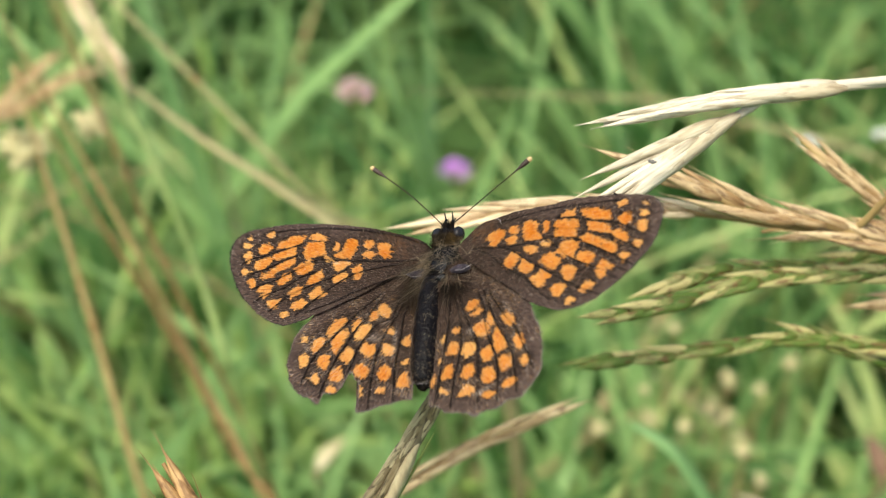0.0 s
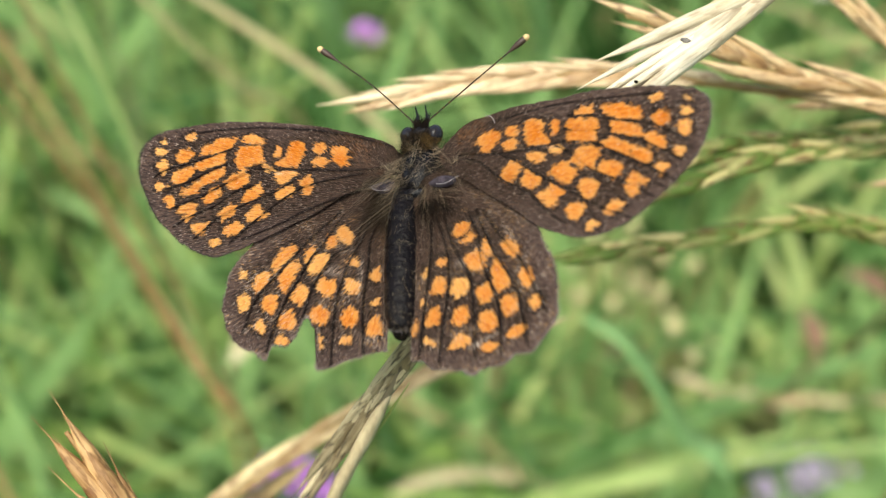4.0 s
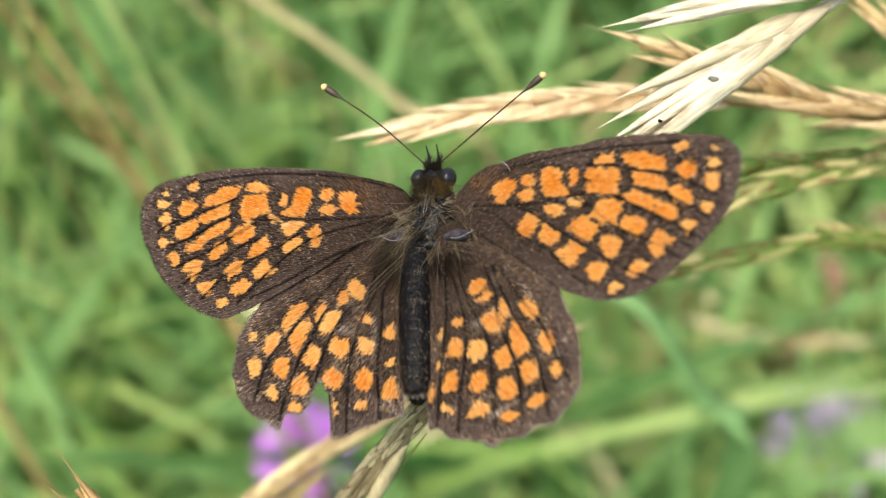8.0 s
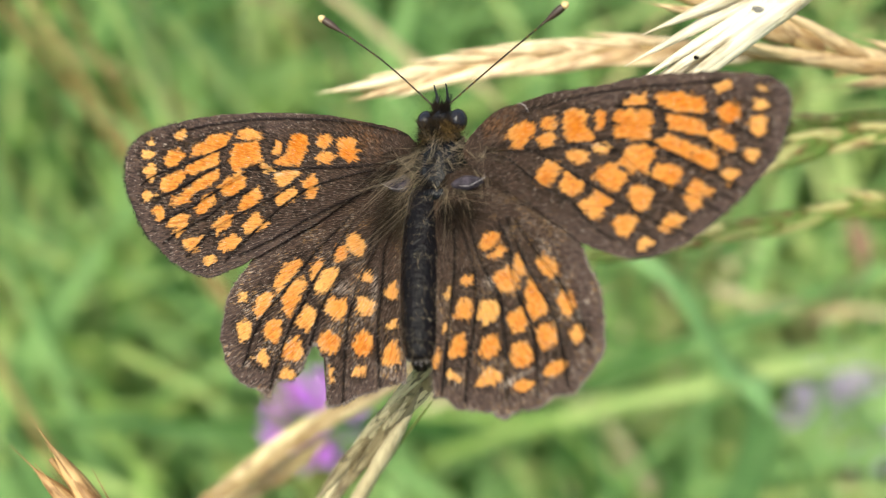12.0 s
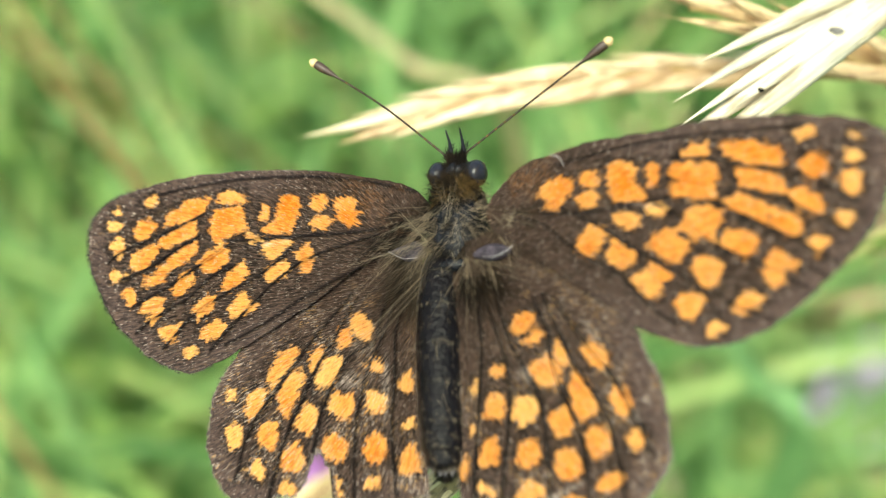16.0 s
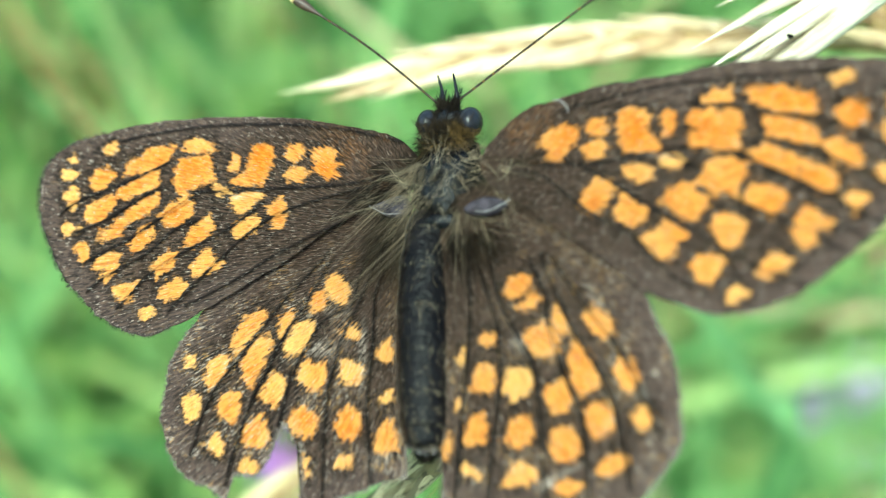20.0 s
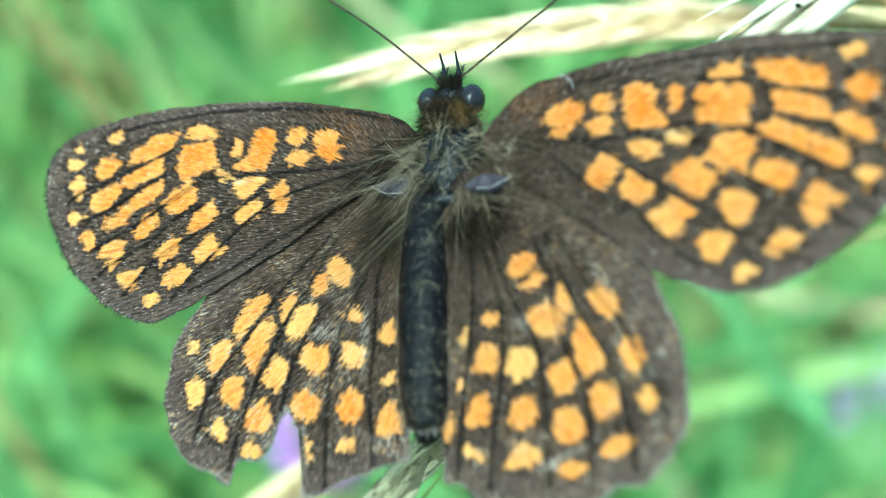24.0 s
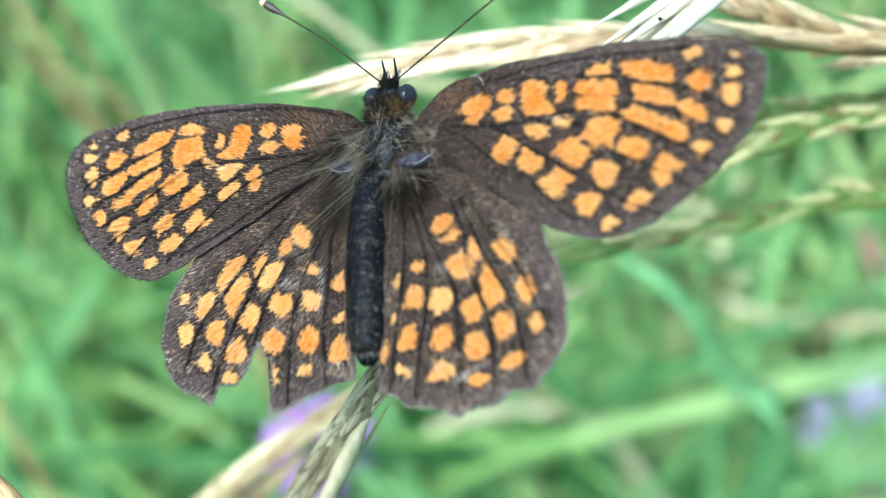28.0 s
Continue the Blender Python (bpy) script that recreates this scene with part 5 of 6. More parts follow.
def grass_ear(label, path, mat, husk, count, spread, stem_mat, stem_r, ground_at, awn=0.25, fat=0.5, seed=1, stem_from=0.0, group="grass ears", via=None, sway="", tidy=1.0, fan=False):
    """A ripe grass ear: husks in two overlapping ranks on a stalk. path runs from the tip to the foot of the ear, in millimetres."""
    r = random.Random(seed)
    if (mat.name, awn) not in HUSKS:
        HUSKS[(mat.name, awn)] = husk_mesh("husk", mat, awn)
    me = HUSKS[(mat.name, awn)]
    top = thing("grass_ear", label, "grass ear", group=group)
    if sway:
        SWAYING.append((top, sway))
    axis = even_line([Vector(p) * MM for p in path], 60)
    foot = axis[-1]
    d = (axis[-1] - axis[-4]).normalized()
    if via:
        down = smooth_line([foot] + [Vector(q) * MM for q in via] + [Vector(ground_at) * MM], 30)
    else:
        down = smooth_line([foot, foot + d * 0.03 + Vector((0, 0, -0.012)), Vector(ground_at) * MM * 0.6 + foot * 0.4 + Vector((0, 0, 0.02)), Vector(ground_at) * MM], 30)
    first = int(stem_from * 59)
    stalk = axis[max(first, 4):] + down[1:]
    v, f = tube(stalk, [stem_r * MM * min(1, 0.45 + i * 0.02) for i in range(len(stalk))], 8)
    part("stalk", mesh_of("stalk", v, f, stem_mat), top)
    length = sum((axis[i + 1] - axis[i]).length for i in range(59))
    step = length / 59
    for k in range(count):
        size = husk * MM * r.uniform(0.85, 1.12)
        s = (k + r.uniform(0.0, 0.6) * tidy) / count * max(0.1, 1 - 0.75 * size / length)
        side = (-1 if k % 2 else 1) * (1 - tidy * r.choice((0, 0, 0.65)))
        if fan:
            side = ((k * 5) % count) / (count - 1) * 2 - 1
            s *= 0.6
        i = min(58, int(s * 59))
        j = min(59, i + max(2, int(size / step)))
        way = (axis[i] - axis[j]).normalized()
        across = way.cross(Vector((0, -0.64, 0.77))).normalized()
        lift = across.cross(way)
        swing = math.tan(math.radians(spread * side)) * min(1, 0.25 + s * 4)
        x = (way + across * swing + lift * (0.05 + r.uniform(-0.08, 0.08) * tidy)).normalized()
        y = lift.cross(x).normalized()
        m = Matrix((x, y, x.cross(y))).transposed().to_4x4()
        m.translation = axis[j] + across * side * husk * 0.03 * MM + lift * r.uniform(0, 0.04) * husk * MM
        roll = Matrix.Rotation(r.uniform(-0.7, 0.7) * tidy, 4, "X")
        part("husk", me, top, "", m @ roll @ Matrix.Diagonal((size, size * fat * r.uniform(0.85, 1.2), size * fat, 1)))
    return top


def sheath(ear, path, mat, width, label):
    """A rolled leaf or thin stem along a stalk, narrow at its upper end."""
    line = smooth_line([Vector(p) * MM for p in path], 30)
    v, f = tube(line, [width * MM * (0.30 + 0.70 * min(1, i / 7)) * (1 + 0.06 * math.sin(i * 1.7)) for i in range(30)], 12, 0.75)
    part("sheath", mesh_of("sheath", v, f, mat), ear, label)


def speck(ear, at, size, mat, label):
    v, f = ellipsoid((0, 0, 0), size, rows=8, sides=10, wobble=0.5)
    part("speck", mesh_of("speck", v, f, mat), ear, label, Matrix.Translation(Vector(at) * MM))


def stalk_thing(name, label, path, mat, width, group="", category="grass stalk", tip=0.35):
    """A single stalk or stiff leaf along a path in millimetres, ending on the ground."""
    top = thing(name, label, category, group=group)
    line = smooth_line([Vector(p) * MM for p in path], 40)
    leaf = name == "grass_leaf"
    v, f = tube(line, [width * MM * (tip + (1 - tip) * min(1, i / 14)) for i in range(40)], 7, 0.25 if leaf else 0.8)
    part("blade" if leaf else "stem", mesh_of(name, v, f, mat), top)
    if leaf:
        v, f = tube([p + Vector((0, -0.3, 0.35)) * width * 0.3 * MM for p in line], [width * 0.09 * MM] * 40, 6)
        part("midrib", mesh_of("midrib", v, f, mat), top, "raised midrib")
    else:
        for i in (13, 26, 36):
            way = (line[i + 1] - line[i - 1]).normalized().to_track_quat("Y", "Z").to_matrix().to_4x4()
            way.translation = line[i]
            v, f = ellipsoid((0, 0, 0), (width * 1.08, width * 1.6, width * 1.08), rows=8, sides=10)
            part("joint", mesh_of("joint", v, f, STALK_BROWN), top, "swollen brown joint", way)
    return top


def swaying_far(stalk, kind="far"):
    SWAYING.append((stalk, kind))


SEEDS = {}


def seed_head(label, head, size, mat, ground_at, seed):
    """A small round head of pointed seeds on a thin stem."""
    r = random.Random(seed)
    h = Vector(head) * MM
    top = thing("seed_head", label, "seed head", group="small seed heads in the grass")
    line = smooth_line([h, h + Vector((0.001, 0.002, -0.012)), Vector(ground_at) * MM * 0.5 + h * 0.5, Vector(ground_at) * MM], 16)
    v, f = tube(line, [0.35 * MM] * 16, 6)
    part("stem", mesh_of("stem", v, f, STALK), top)
    v, f = ellipsoid((0, 0, 0), (size * 0.3, size * 0.3, size * 0.3), rows=6, sides=8)
    part("core", mesh_of("core", v, f, mat), top, "", Matrix.Translation(h))
    if mat.name not in SEEDS:
        q = [Vector((0, 0, k)) for k in (0.15, 0.3, 0.42, 0.52)]
        SEEDS[mat.name] = mesh_of("seed", *tube(q, [0.05, 0.09, 0.07, 0.01], 5), mat)
    for _ in range(22):
        way = Vector((r.gauss(0, 1), r.gauss(0, 1), r.gauss(0.3, 1))).normalized()
        m = way.to_track_quat("Z", "Y").to_matrix().to_4x4()
        part("seed", SEEDS[mat.name], top, "", Matrix.Translation(h) @ m @ Matrix.Scale(size * MM, 4))
    return top


def broad_leaf(label, centre, length, width, mat, ground_at, turn, tilt, category="leaf"):
    """A pointed broad leaf with a folded midrib on a stalk."""
    top = thing("broad_leaf", label, category)
    c = Vector(centre) * MM
    verts, faces = [], []
    n = 14
    for i in range(n + 1):
        s = i / n
        w = width * 0.5 * math.sin(math.pi * s ** 0.8) * (1 + 0.08 * math.sin(i * 2.1))
        for k in (-1, -0.5, 0, 0.5, 1):
            verts.append(Vector((k * w, (s - 0.5) * length, abs(k) * w * 0.3 - 0.12 * length * (s - 0.4) ** 2 * 4)) * MM)
    for i in range(n):
        for k in range(4):
            a = i * 5 + k
            faces.append((a, a + 1, a + 6, a + 5))
    m = Matrix.Translation(c) @ pose(0, 0, 0, tilt, 0, turn)
    part("blade", mesh_of("blade", verts, faces, mat), top, "", m)
    base = m @ (Vector((0, -0.5 * length, 0)) * MM)
    line = smooth_line([base, base.lerp(Vector(ground_at) * MM, 0.4) + Vector((0, 0, 0.004)), Vector(ground_at) * MM], 14)
    v, f = tube(line, [0.7 * MM] * 14, 6)
    part("leaf_stalk", mesh_of("leaf_stalk", v, f, LEAF_RED), top)
    return top


def flower(name, label, head, mat, size, count, ground_at, seed, stem=STALK_GREEN, petal_long=1.0):
    """A flower head of many narrow florets on a green cup, on a stem."""
    r = random.Random(seed)
    h = Vector(head) * MM
    top = thing(name, label, "flower")
    line = smooth_line([h, h + Vector((0.002, 0.004, -0.03)), Vector(ground_at) * MM], 20)
    v, f = tube(line, [0.9 * MM] * 20, 7)
    part("stem", mesh_of("stem", v, f, stem), top)
    v, f = ellipsoid((0, 0, 0), (size * 0.32, size * 0.32, size * 0.36), wobble=0.2)
    part("cup", mesh_of("cup", v, f, STALK_GREEN), top, "green scaly cup", Matrix.Translation(h))
    petals = []
    me = None
    for k in range(count):
        a, u = r.uniform(0, 6.28), r.random()
        tilt = 1.25 * math.sqrt(u)
        way = Vector((math.cos(a) * math.sin(tilt), math.sin(a) * math.sin(tilt), math.cos(tilt)))
        if me is None:
            q = [Vector((0, 0, s * size * 0.55 * petal_long * MM)) for s in (0, 0.3, 0.6, 0.85, 1)]
            pv, pf = tube(q, [size * w * MM for w in (0.015, 0.03, 0.045, 0.035, 0.008)], 6, 0.45)
            me = mesh_of("petal", pv, pf, mat)
        m = way.to_track_quat("Z", "Y").to_matrix().to_4x4()
        m.translation = h + way * size * 0.22 * MM
        part("petal", me, top, "", m @ Matrix.Rotation(r.uniform(0, 3), 4, "Z"))
    return top


ground()
meadow("meadow_grass", "tall lush green meadow grass blades", GRASS, 7000, (-0.55, 0.60, 0.0, 1.3), (0.08, 0.27), (0.0022, 0.0060), 3)
meadow("meadow_grass", "short green grass below the seed heads", GRASS, 2600, (-0.5, 0.5, -0.45, 0.25), (0.05, 0.17), (0.0022, 0.0055), 4)
meadow("meadow_grass", "distant green meadow grass", GRASS, 7000, (-2.6, 2.6, -2.2, 4.5), (0.12, 0.34), (0.006, 0.014), 5)
meadow("meadow_grass", "far green meadow grass", GRASS, 6000, (-9, 9, -8, 12), (0.15, 0.4), (0.02, 0.045), 10, 2.5)
meadow("dry_grass", "scattered dry straw-coloured grass blades", GRASS_DRY, 420, (-0.5, 0.55, 0.08, 1.2), (0.12, 0.30), (0.0015, 0.0035), 6)
meadow("pale_grass", "scattered pale green grass blades", GRASS_PALE, 700, (-0.5, 0.55, 0.08, 1.2), (0.12, 0.30), (0.0025, 0.006), 7)
meadow("pale_grass", "bright pale green grass blades", GRASS_PALE, 650, (-0.32, -0.03, 0.10, 0.42), (0.07, 0.18), (0.003, 0.007), 8)
meadow("pale_grass", "bright pale green grass blades", GRASS_PALE, 260, (0.08, 0.22, 0.04, 0.19), (0.05, 0.12), (0.003, 0.007), 9)
meadow("pale_grass", "pale yellow-green blades low in the sward", GRASS_PALE, 420, (0.0, 0.20, 0.03, 0.135), (0.05, 0.115), (0.003, 0.007), 12, 0.0, 0.8)
meadow("dry_grass", "cream and straw blades low in the sward", GRASS_CREAM, 90, (-0.02, 0.20, 0.04, 0.14), (0.05, 0.11), (0.002, 0.005), 13, 0.0, 1.0)
meadow("meadow_grass", "long arching green grass blades", GRASS, 500, (-0.50, -0.14, 0.10, 0.50), (0.10, 0.20), (0.003, 0.007), 14, 0.0, 1.2)
the_wings, the_feelers = butterfly()
grass_ear("bleached white ripe grass ear with long husks", [(12.2, 10.4, 292.2), (14.6, 10.8, 292.6), (17.5, 10.4, 293.7), (21.0, 11.0, 294.2), (25.7, 11.0, 295.6), (33.3, 10.5, 296.7)], STRAW_WHITE, 9.5, 10, 1.0, STRAW_WHITE, 0.4, (92, 42, 0), awn=0.08, fat=0.40, seed=2, tidy=0.4, via=[(41.6, 11.2, 297.5), (72.0, 12.4, 301.8)])
white_ear = grass_ear("bleached white grass ear fanned open over the wing edge", [(10.9, 6.4, 283.2), (13.1, 6.6, 285.8), (16.5, 7.7, 288.5), (20.6, 9.1, 291.2), (25.6, 10.7, 294.1)], STRAW_WHITE, 12.5, 9, 11, STRAW_WHITE, 0.4, (91, 42, 0), awn=0.04, fat=0.36, seed=3, tidy=0.4, fan=True, stem_from=0.3, via=[(28.9, 10.6, 296.2), (41.2, 10.8, 297.9), (70.9, 11.7, 302.6)])
grass_ear("ripe brown grass ear with fine bristles", [(13.7, 20.9, 283.4), (20.4, 20.7, 281.6), (30.1, 20.1, 277.6), (39.2, 21.0, 275.4), (50.7, 20.4, 271.4)], STRAW, 8.5, 17, 8, STALK, 0.4, (121, 80, 0), awn=0.25, seed=4, sway='near', fat=0.5)
grass_ear("pale ripe grass ear behind the antennae", [(-7.0, 19.3, 274.3), (-1.9, 20.1, 275.1), (6.4, 21.2, 276.3), (15.7, 21.8, 276.9), (27.1, 21.9, 276.0)], STRAW_PALE, 8, 17, 7, STALK, 0.4, (98, 62, 0), awn=0.06, seed=5, sway='back', via=[(39.7, 21.4, 274.4), (58.2, 21.7, 271.0)], fat=0.48, tidy=0.3)
grass_ear("ripe brown grass ear with fine bristles", [(30.8, 23.9, 272.4), (34.2, 24.2, 272.8), (39.9, 25.1, 272.3), (50.0, 25.9, 271.9)], STRAW, 7.5, 11, 9, STALK, 0.4, (130, 86, 0), awn=0.35, seed=6, sway='near', fat=0.55)
grass_ear("ripe brown drooping grass ear", [(34.4, 29.5, 282.1), (38.7, 27.7, 279.1), (46.0, 26.9, 273.8), (56.3, 25.6, 267.4)], STRAW, 7.5, 15, 8, STALK, 0.4, (136, 86, 0), awn=0.3, seed=7, sway='near', fat=0.45)
grass_ear("half-green grass ear with tan husks", [(12.6, 12.8, 268.5), (18.2, 15.2, 268.0), (23.8, 16.9, 268.3), (28.4, 19.0, 269.0), (34.1, 20.6, 269.1), (42.0, 22.8, 268.3), (52.6, 24.8, 267.4)], STRAW_GREEN, 6.5, 17, 8, STALK_GREEN, 0.45, (133, 65, 0), awn=0.06, seed=8, sway='near', fat=0.70, tidy=0.5)
grass_ear("half-green grass ear with tan husks", [(18.2, 18.2, 266.9), (23.2, 19.9, 268.6), (28.4, 21.7, 269.0), (33.9, 22.0, 269.2), (38.2, 23.1, 268.8), (42.4, 24.6, 268.9), (53.7, 27.6, 268.9)], STRAW_GREEN, 6.5, 12, 8, STALK_GREEN, 0.45, (134, 78, 0), awn=0.06, seed=9, sway='near', fat=0.70, tidy=0.5)
grass_ear("half-green grass ear with brown streaks", [(10.7, 14.7, 260.2), (17.2, 17.3, 259.9), (24.8, 18.5, 259.6), (30.6, 19.3, 260.3), (36.1, 20.9, 260.4), (43.9, 21.5, 259.4), (55.1, 21.7, 257.9)], STRAW_GREEN, 7, 15, 5, STALK_GREEN, 0.45, (135, 62, 0), awn=0.06, seed=10, sway='near', fat=0.64, tidy=0.5)
grass_ear("small green and tan grass ear", [(34.3, 21.6, 261.3), (39.7, 21.4, 260.3), (47.4, 21.9, 256.6), (58.0, 22.1, 252.2)], STRAW_GREEN, 8, 12, 7, STALK_GREEN, 0.4, (138, 82, 0), awn=0.3, seed=11, sway='near')
grass_ear("small tan grass ear", [(42.2, 21.9, 264.1), (47.3, 23.7, 264.1), (57.2, 25.5, 263.7)], STRAW, 8, 8, 6, STALK, 0.4, (137, 85, 0), awn=0.3, seed=12, sway='near')
grass_ear("long tan grass ear, green near its tip, crossing below the butterfly", [(14.6, 17.4, 252.6), (9.4, 17.3, 249.4), (4.4, 17.0, 246.5), (0.1, 16.1, 244.0), (-4.0, 14.9, 241.8), (-10.5, 11.9, 239.7), (-16.8, 7.5, 238.3), (-25.9, -0.1, 237.1)], STRAW_TAN, 9, 22, 4, STALK, 0.45, (-53, -5, 0), awn=0.08, seed=13, fat=0.47, tidy=0.5, via=[(-36, -9, 233), (-46, -14, 190)])
grey_ear = grass_ear("weathered greyish grass ear hanging under the butterfly", [(-9.8, -7.8, 255.9), (-7.4, -5.6, 259.2), (-4.6, -4.6, 263.8), (-1.8, -5.0, 270.0), (0.5, -5.8, 275.8)], STRAW_GREY, 9, 15, 3, STRAW_GREY, 0.3, (-17, 1, 0), awn=0.3, seed=14, fat=0.40, via=[(-1.3, -5.6, 270.8), (-3.5, -5.8, 264.8), (-6.9, -6.8, 255.6), (-10.0, -7.2, 243.2), (-13.4, -3.9, 178.6)])
sheath(grey_ear, [(-1.9, -5.7, 268.8), (-3.4, -5.9, 264.9), (-6.9, -6.9, 255.6), (-10.3, -7.3, 243.2), (-12.6, -6.0, 219.2)], SHEATH, 0.72, "pale speckled leaf sheath round the stalk")
sheath(grey_ear, [(-0.5, -5.6, 270.0), (-2.6, -5.4, 264.6), (-6.3, -6.6, 256.4), (-10.7, -7.8, 244.0)], STALK_GREEN, 0.15, "thin green stem")
grass_ear("short weathered tan grass ear", [(-10.4, 11.3, 237.8), (-16.2, 7.7, 234.3), (-26.1, 6.6, 226.8)], STRAW_TAN, 8, 6, 3, STALK, 0.4, (-45, 26, 0), awn=0.1, seed=16, fat=0.75)
grass_ear("rusty brown grass ear with pointed husks", [(-25.6, -7.5, 267.8), (-23.0, -9.8, 265.2), (-19.9, -12.8, 261.8), (-16.3, -16.1, 258.0)], STRAW_RUST, 8, 9, 9, STALK_BROWN, 0.4, (-6, -6, 0), awn=0.3, seed=17, fat=0.75)
speck(white_ear, (17.6, 6.4, 291.4), (0.36, 0.20, 0.16), KNOT, "small greyish knot")
speck(white_ear, (14.7, 6.0, 288.3), (0.16, 0.12, 0.1), FUR_DARK, "black dot")
swaying_far(stalk_thing("grass_stalk", "brown dry grass stalk leaning in the meadow", [(-89.1, 110.3, 246.4), (-73.6, 98.0, 219.2), (-60.9, 90.2, 198.4), (-48.7, 80.3, 174.9), (-34.7, 69.9, 150.5), (-30, 80, 0)], STALK_BROWN, 0.7, "background stalks", "grass stalk"))
swaying_far(stalk_thing("grass_stalk", "straw-coloured dry stalk leaning in the meadow", [(-93.9, 117.7, 257.2), (-83.3, 110.6, 237.6), (-69.6, 100.4, 213.5), (-53.8, 86.9, 184.5), (-39.7, 72.4, 154.4), (-35, 82, 0)], STALK, 0.6, "background stalks", "grass stalk"))
swaying_far(stalk_thing("grass_stalk", "orange-tan dry stalk leaning in the meadow", [(-87.0, 125.0, 262.0), (-75.5, 111.9, 237.9), (-61.4, 97.1, 208.9), (-45.4, 85.1, 170.5), (-34.0, 74.0, 130.0), (-28.0, 70.0, 60.0), (-26.0, 68.0, 0)], STALK_BROWN, 0.55, "background stalks", "grass stalk"))
stalk_thing("grass_stalk", "long pale straw-green grass stalk", [(-103.0, 143.0, 268.0), (-75.0, 133.2, 244.7), (-40.6, 120.8, 212.2), (-18.5, 130.7, 172.2), (-4, 150, 0)], STALK_PALE, 0.8, "background stalks", "grass stalk")
leaning_blade = stalk_thing("grass_leaf", "long pale green grass blade lying aslant", [(-64.3, 128.8, 240.4), (-48.4, 121.0, 232.6), (-33.9, 116.5, 225.3), (-16.9, 111.1, 215.7), (-1.7, 106.4, 203.7), (17.1, 102.1, 185.0), (27, 162, 0)], GRASS_DRY, 2.0, "background stalks", "grass blade")
swaying_far(stalk_thing("grass_leaf", "thin green grass blade", [(-80.0, 121.0, 266.0), (-66.8, 108.3, 239.5), (-53.1, 92.9, 209.7), (-44.1, 81.2, 169.5), (-36, 93, 0)], GRASS_PALE, 1.0, "background stalks", "grass blade"))
swaying_far(kind="left", stalk=stalk_thing("grass_stalk", "dry tan stalk in the grass", [(-95.0, 113.0, 246.0), (-88.6, 103.1, 223.0), (-81.2, 91.3, 196.8), (-74.0, 79.0, 168.0), (-66.0, 68.0, 135.0), (-58.0, 60.0, 80.0), (-54.0, 56.0, 0)], STALK, 0.9, "background stalks", "grass stalk"))
stalk_thing("grass_leaf", "pale cream grass blade lying aslant", [(-10.7, 99.9, 87.5), (-4.7, 103.7, 91.0), (4.2, 107.8, 92.1), (17.9, 110.7, 91.0), (36.6, 109.0, 87.0), (49.0, 99.0, 78.0), (59.0, 88.0, 58.0), (66.0, 82.0, 0)], GRASS_CREAM, 2.6, "background stalks", "grass blade")
grass_ear("tan grass ear lying far behind", [(60.7, 114.9, 126.5), (79.9, 113.2, 122.6), (97.8, 113.1, 120.5), (118.9, 113.3, 119.0), (141.4, 113.4, 114.3)], STRAW_PALE, 11, 9, 12, STALK, 0.5, (201, 173, 0), awn=0.2, seed=34, fat=0.5, group='distant grass ears')
broad_leaf("short dry pale leaf in the grass", (-40.0, 113.6, 138.1), 12, 4, GRASS_CREAM, (-45, 129, 0), -35, 20)
stalk_thing("grass_leaf", "green grass blade standing aslant", [(27.0, 63.5, 203.2), (35.1, 59.4, 199.6), (44.3, 52.6, 187.1), (51.2, 44.6, 173.4), (61, 65, 0)], GRASS_FRESH, 3.2, "background stalks", "grass blade")
flower("purple_flower", "purple thistle-like flower among the grass", (-30.2, 89.4, 104.2), PETAL_PURPLE, 16, 170, (-25, 112, 0), 21, petal_long=1.3)
flower("pink_flower", "pale lilac flower among the grass", (119.0, 123.0, 51.0), PETAL_LILAC, 30, 150, (129, 145, 0), 22)
flower("purple_flower", "small purple flower deep in the grass", (-18.1, 260.7, 129.1), PETAL_PURPLE, 9, 50, (-13, 281, 0), 23)
flower("pink_flower", "faded pink flower deep in the grass", (-52.6, 257.0, 162.3), PETAL_PINK, 10, 50, (-48, 277, 0), 24)
flower("white_flower", "small white flower deep in the grass", (84.9, 188.0, 187.1), PETAL_WHITE, 4.5, 40, (90, 208, 0), 25)
flower("white_flower", "small white flower deep in the grass", (105.0, 190.9, 188.6), PETAL_WHITE, 4.5, 40, (110, 211, 0), 26)
seed_head("small blurred tan seed head among the grass", (48.3, 148.4, 154.3), 3.8, SEED_TAN, (42, 156, 0), 90)
seed_head("small blurred tan seed head among the grass", (56.9, 153.1, 142.7), 3.7, SEED_TAN, (50, 161, 0), 91)
seed_head("small blurred tan seed head among the grass", (63.9, 145.3, 139.7), 5.1, SEED_TAN, (69, 161, 0), 92)
seed_head("small blurred tan seed head among the grass", (71.2, 140.4, 140.6), 3.8, SEED_TAN, (72, 146, 0), 93)
seed_head("small blurred tan seed head among the grass", (43.0, 152.9, 127.2), 3.7, SEED_TAN, (37, 157, 0), 94)
seed_head("small blurred tan seed head among the grass", (44.2, 144.7, 124.3), 5.1, SEED_TAN, (49, 161, 0), 95)
seed_head("small blurred tan seed head among the grass", (55.3, 151.3, 114.9), 4.8, SEED_TAN, (50, 157, 0), 96)
seed_head("small blurred tan seed head among the grass", (65.2, 143.2, 128.1), 4.5, SEED_TAN, (69, 160, 0), 97)
seed_head("small blurred tan seed head among the grass", (68.3, 134.0, 123.6), 5.0, SEED_TAN, (62, 146, 0), 98)
seed_head("small blurred tan seed head among the grass", (72.0, 126.3, 121.2), 4.6, SEED_TAN, (72, 130, 0), 99)
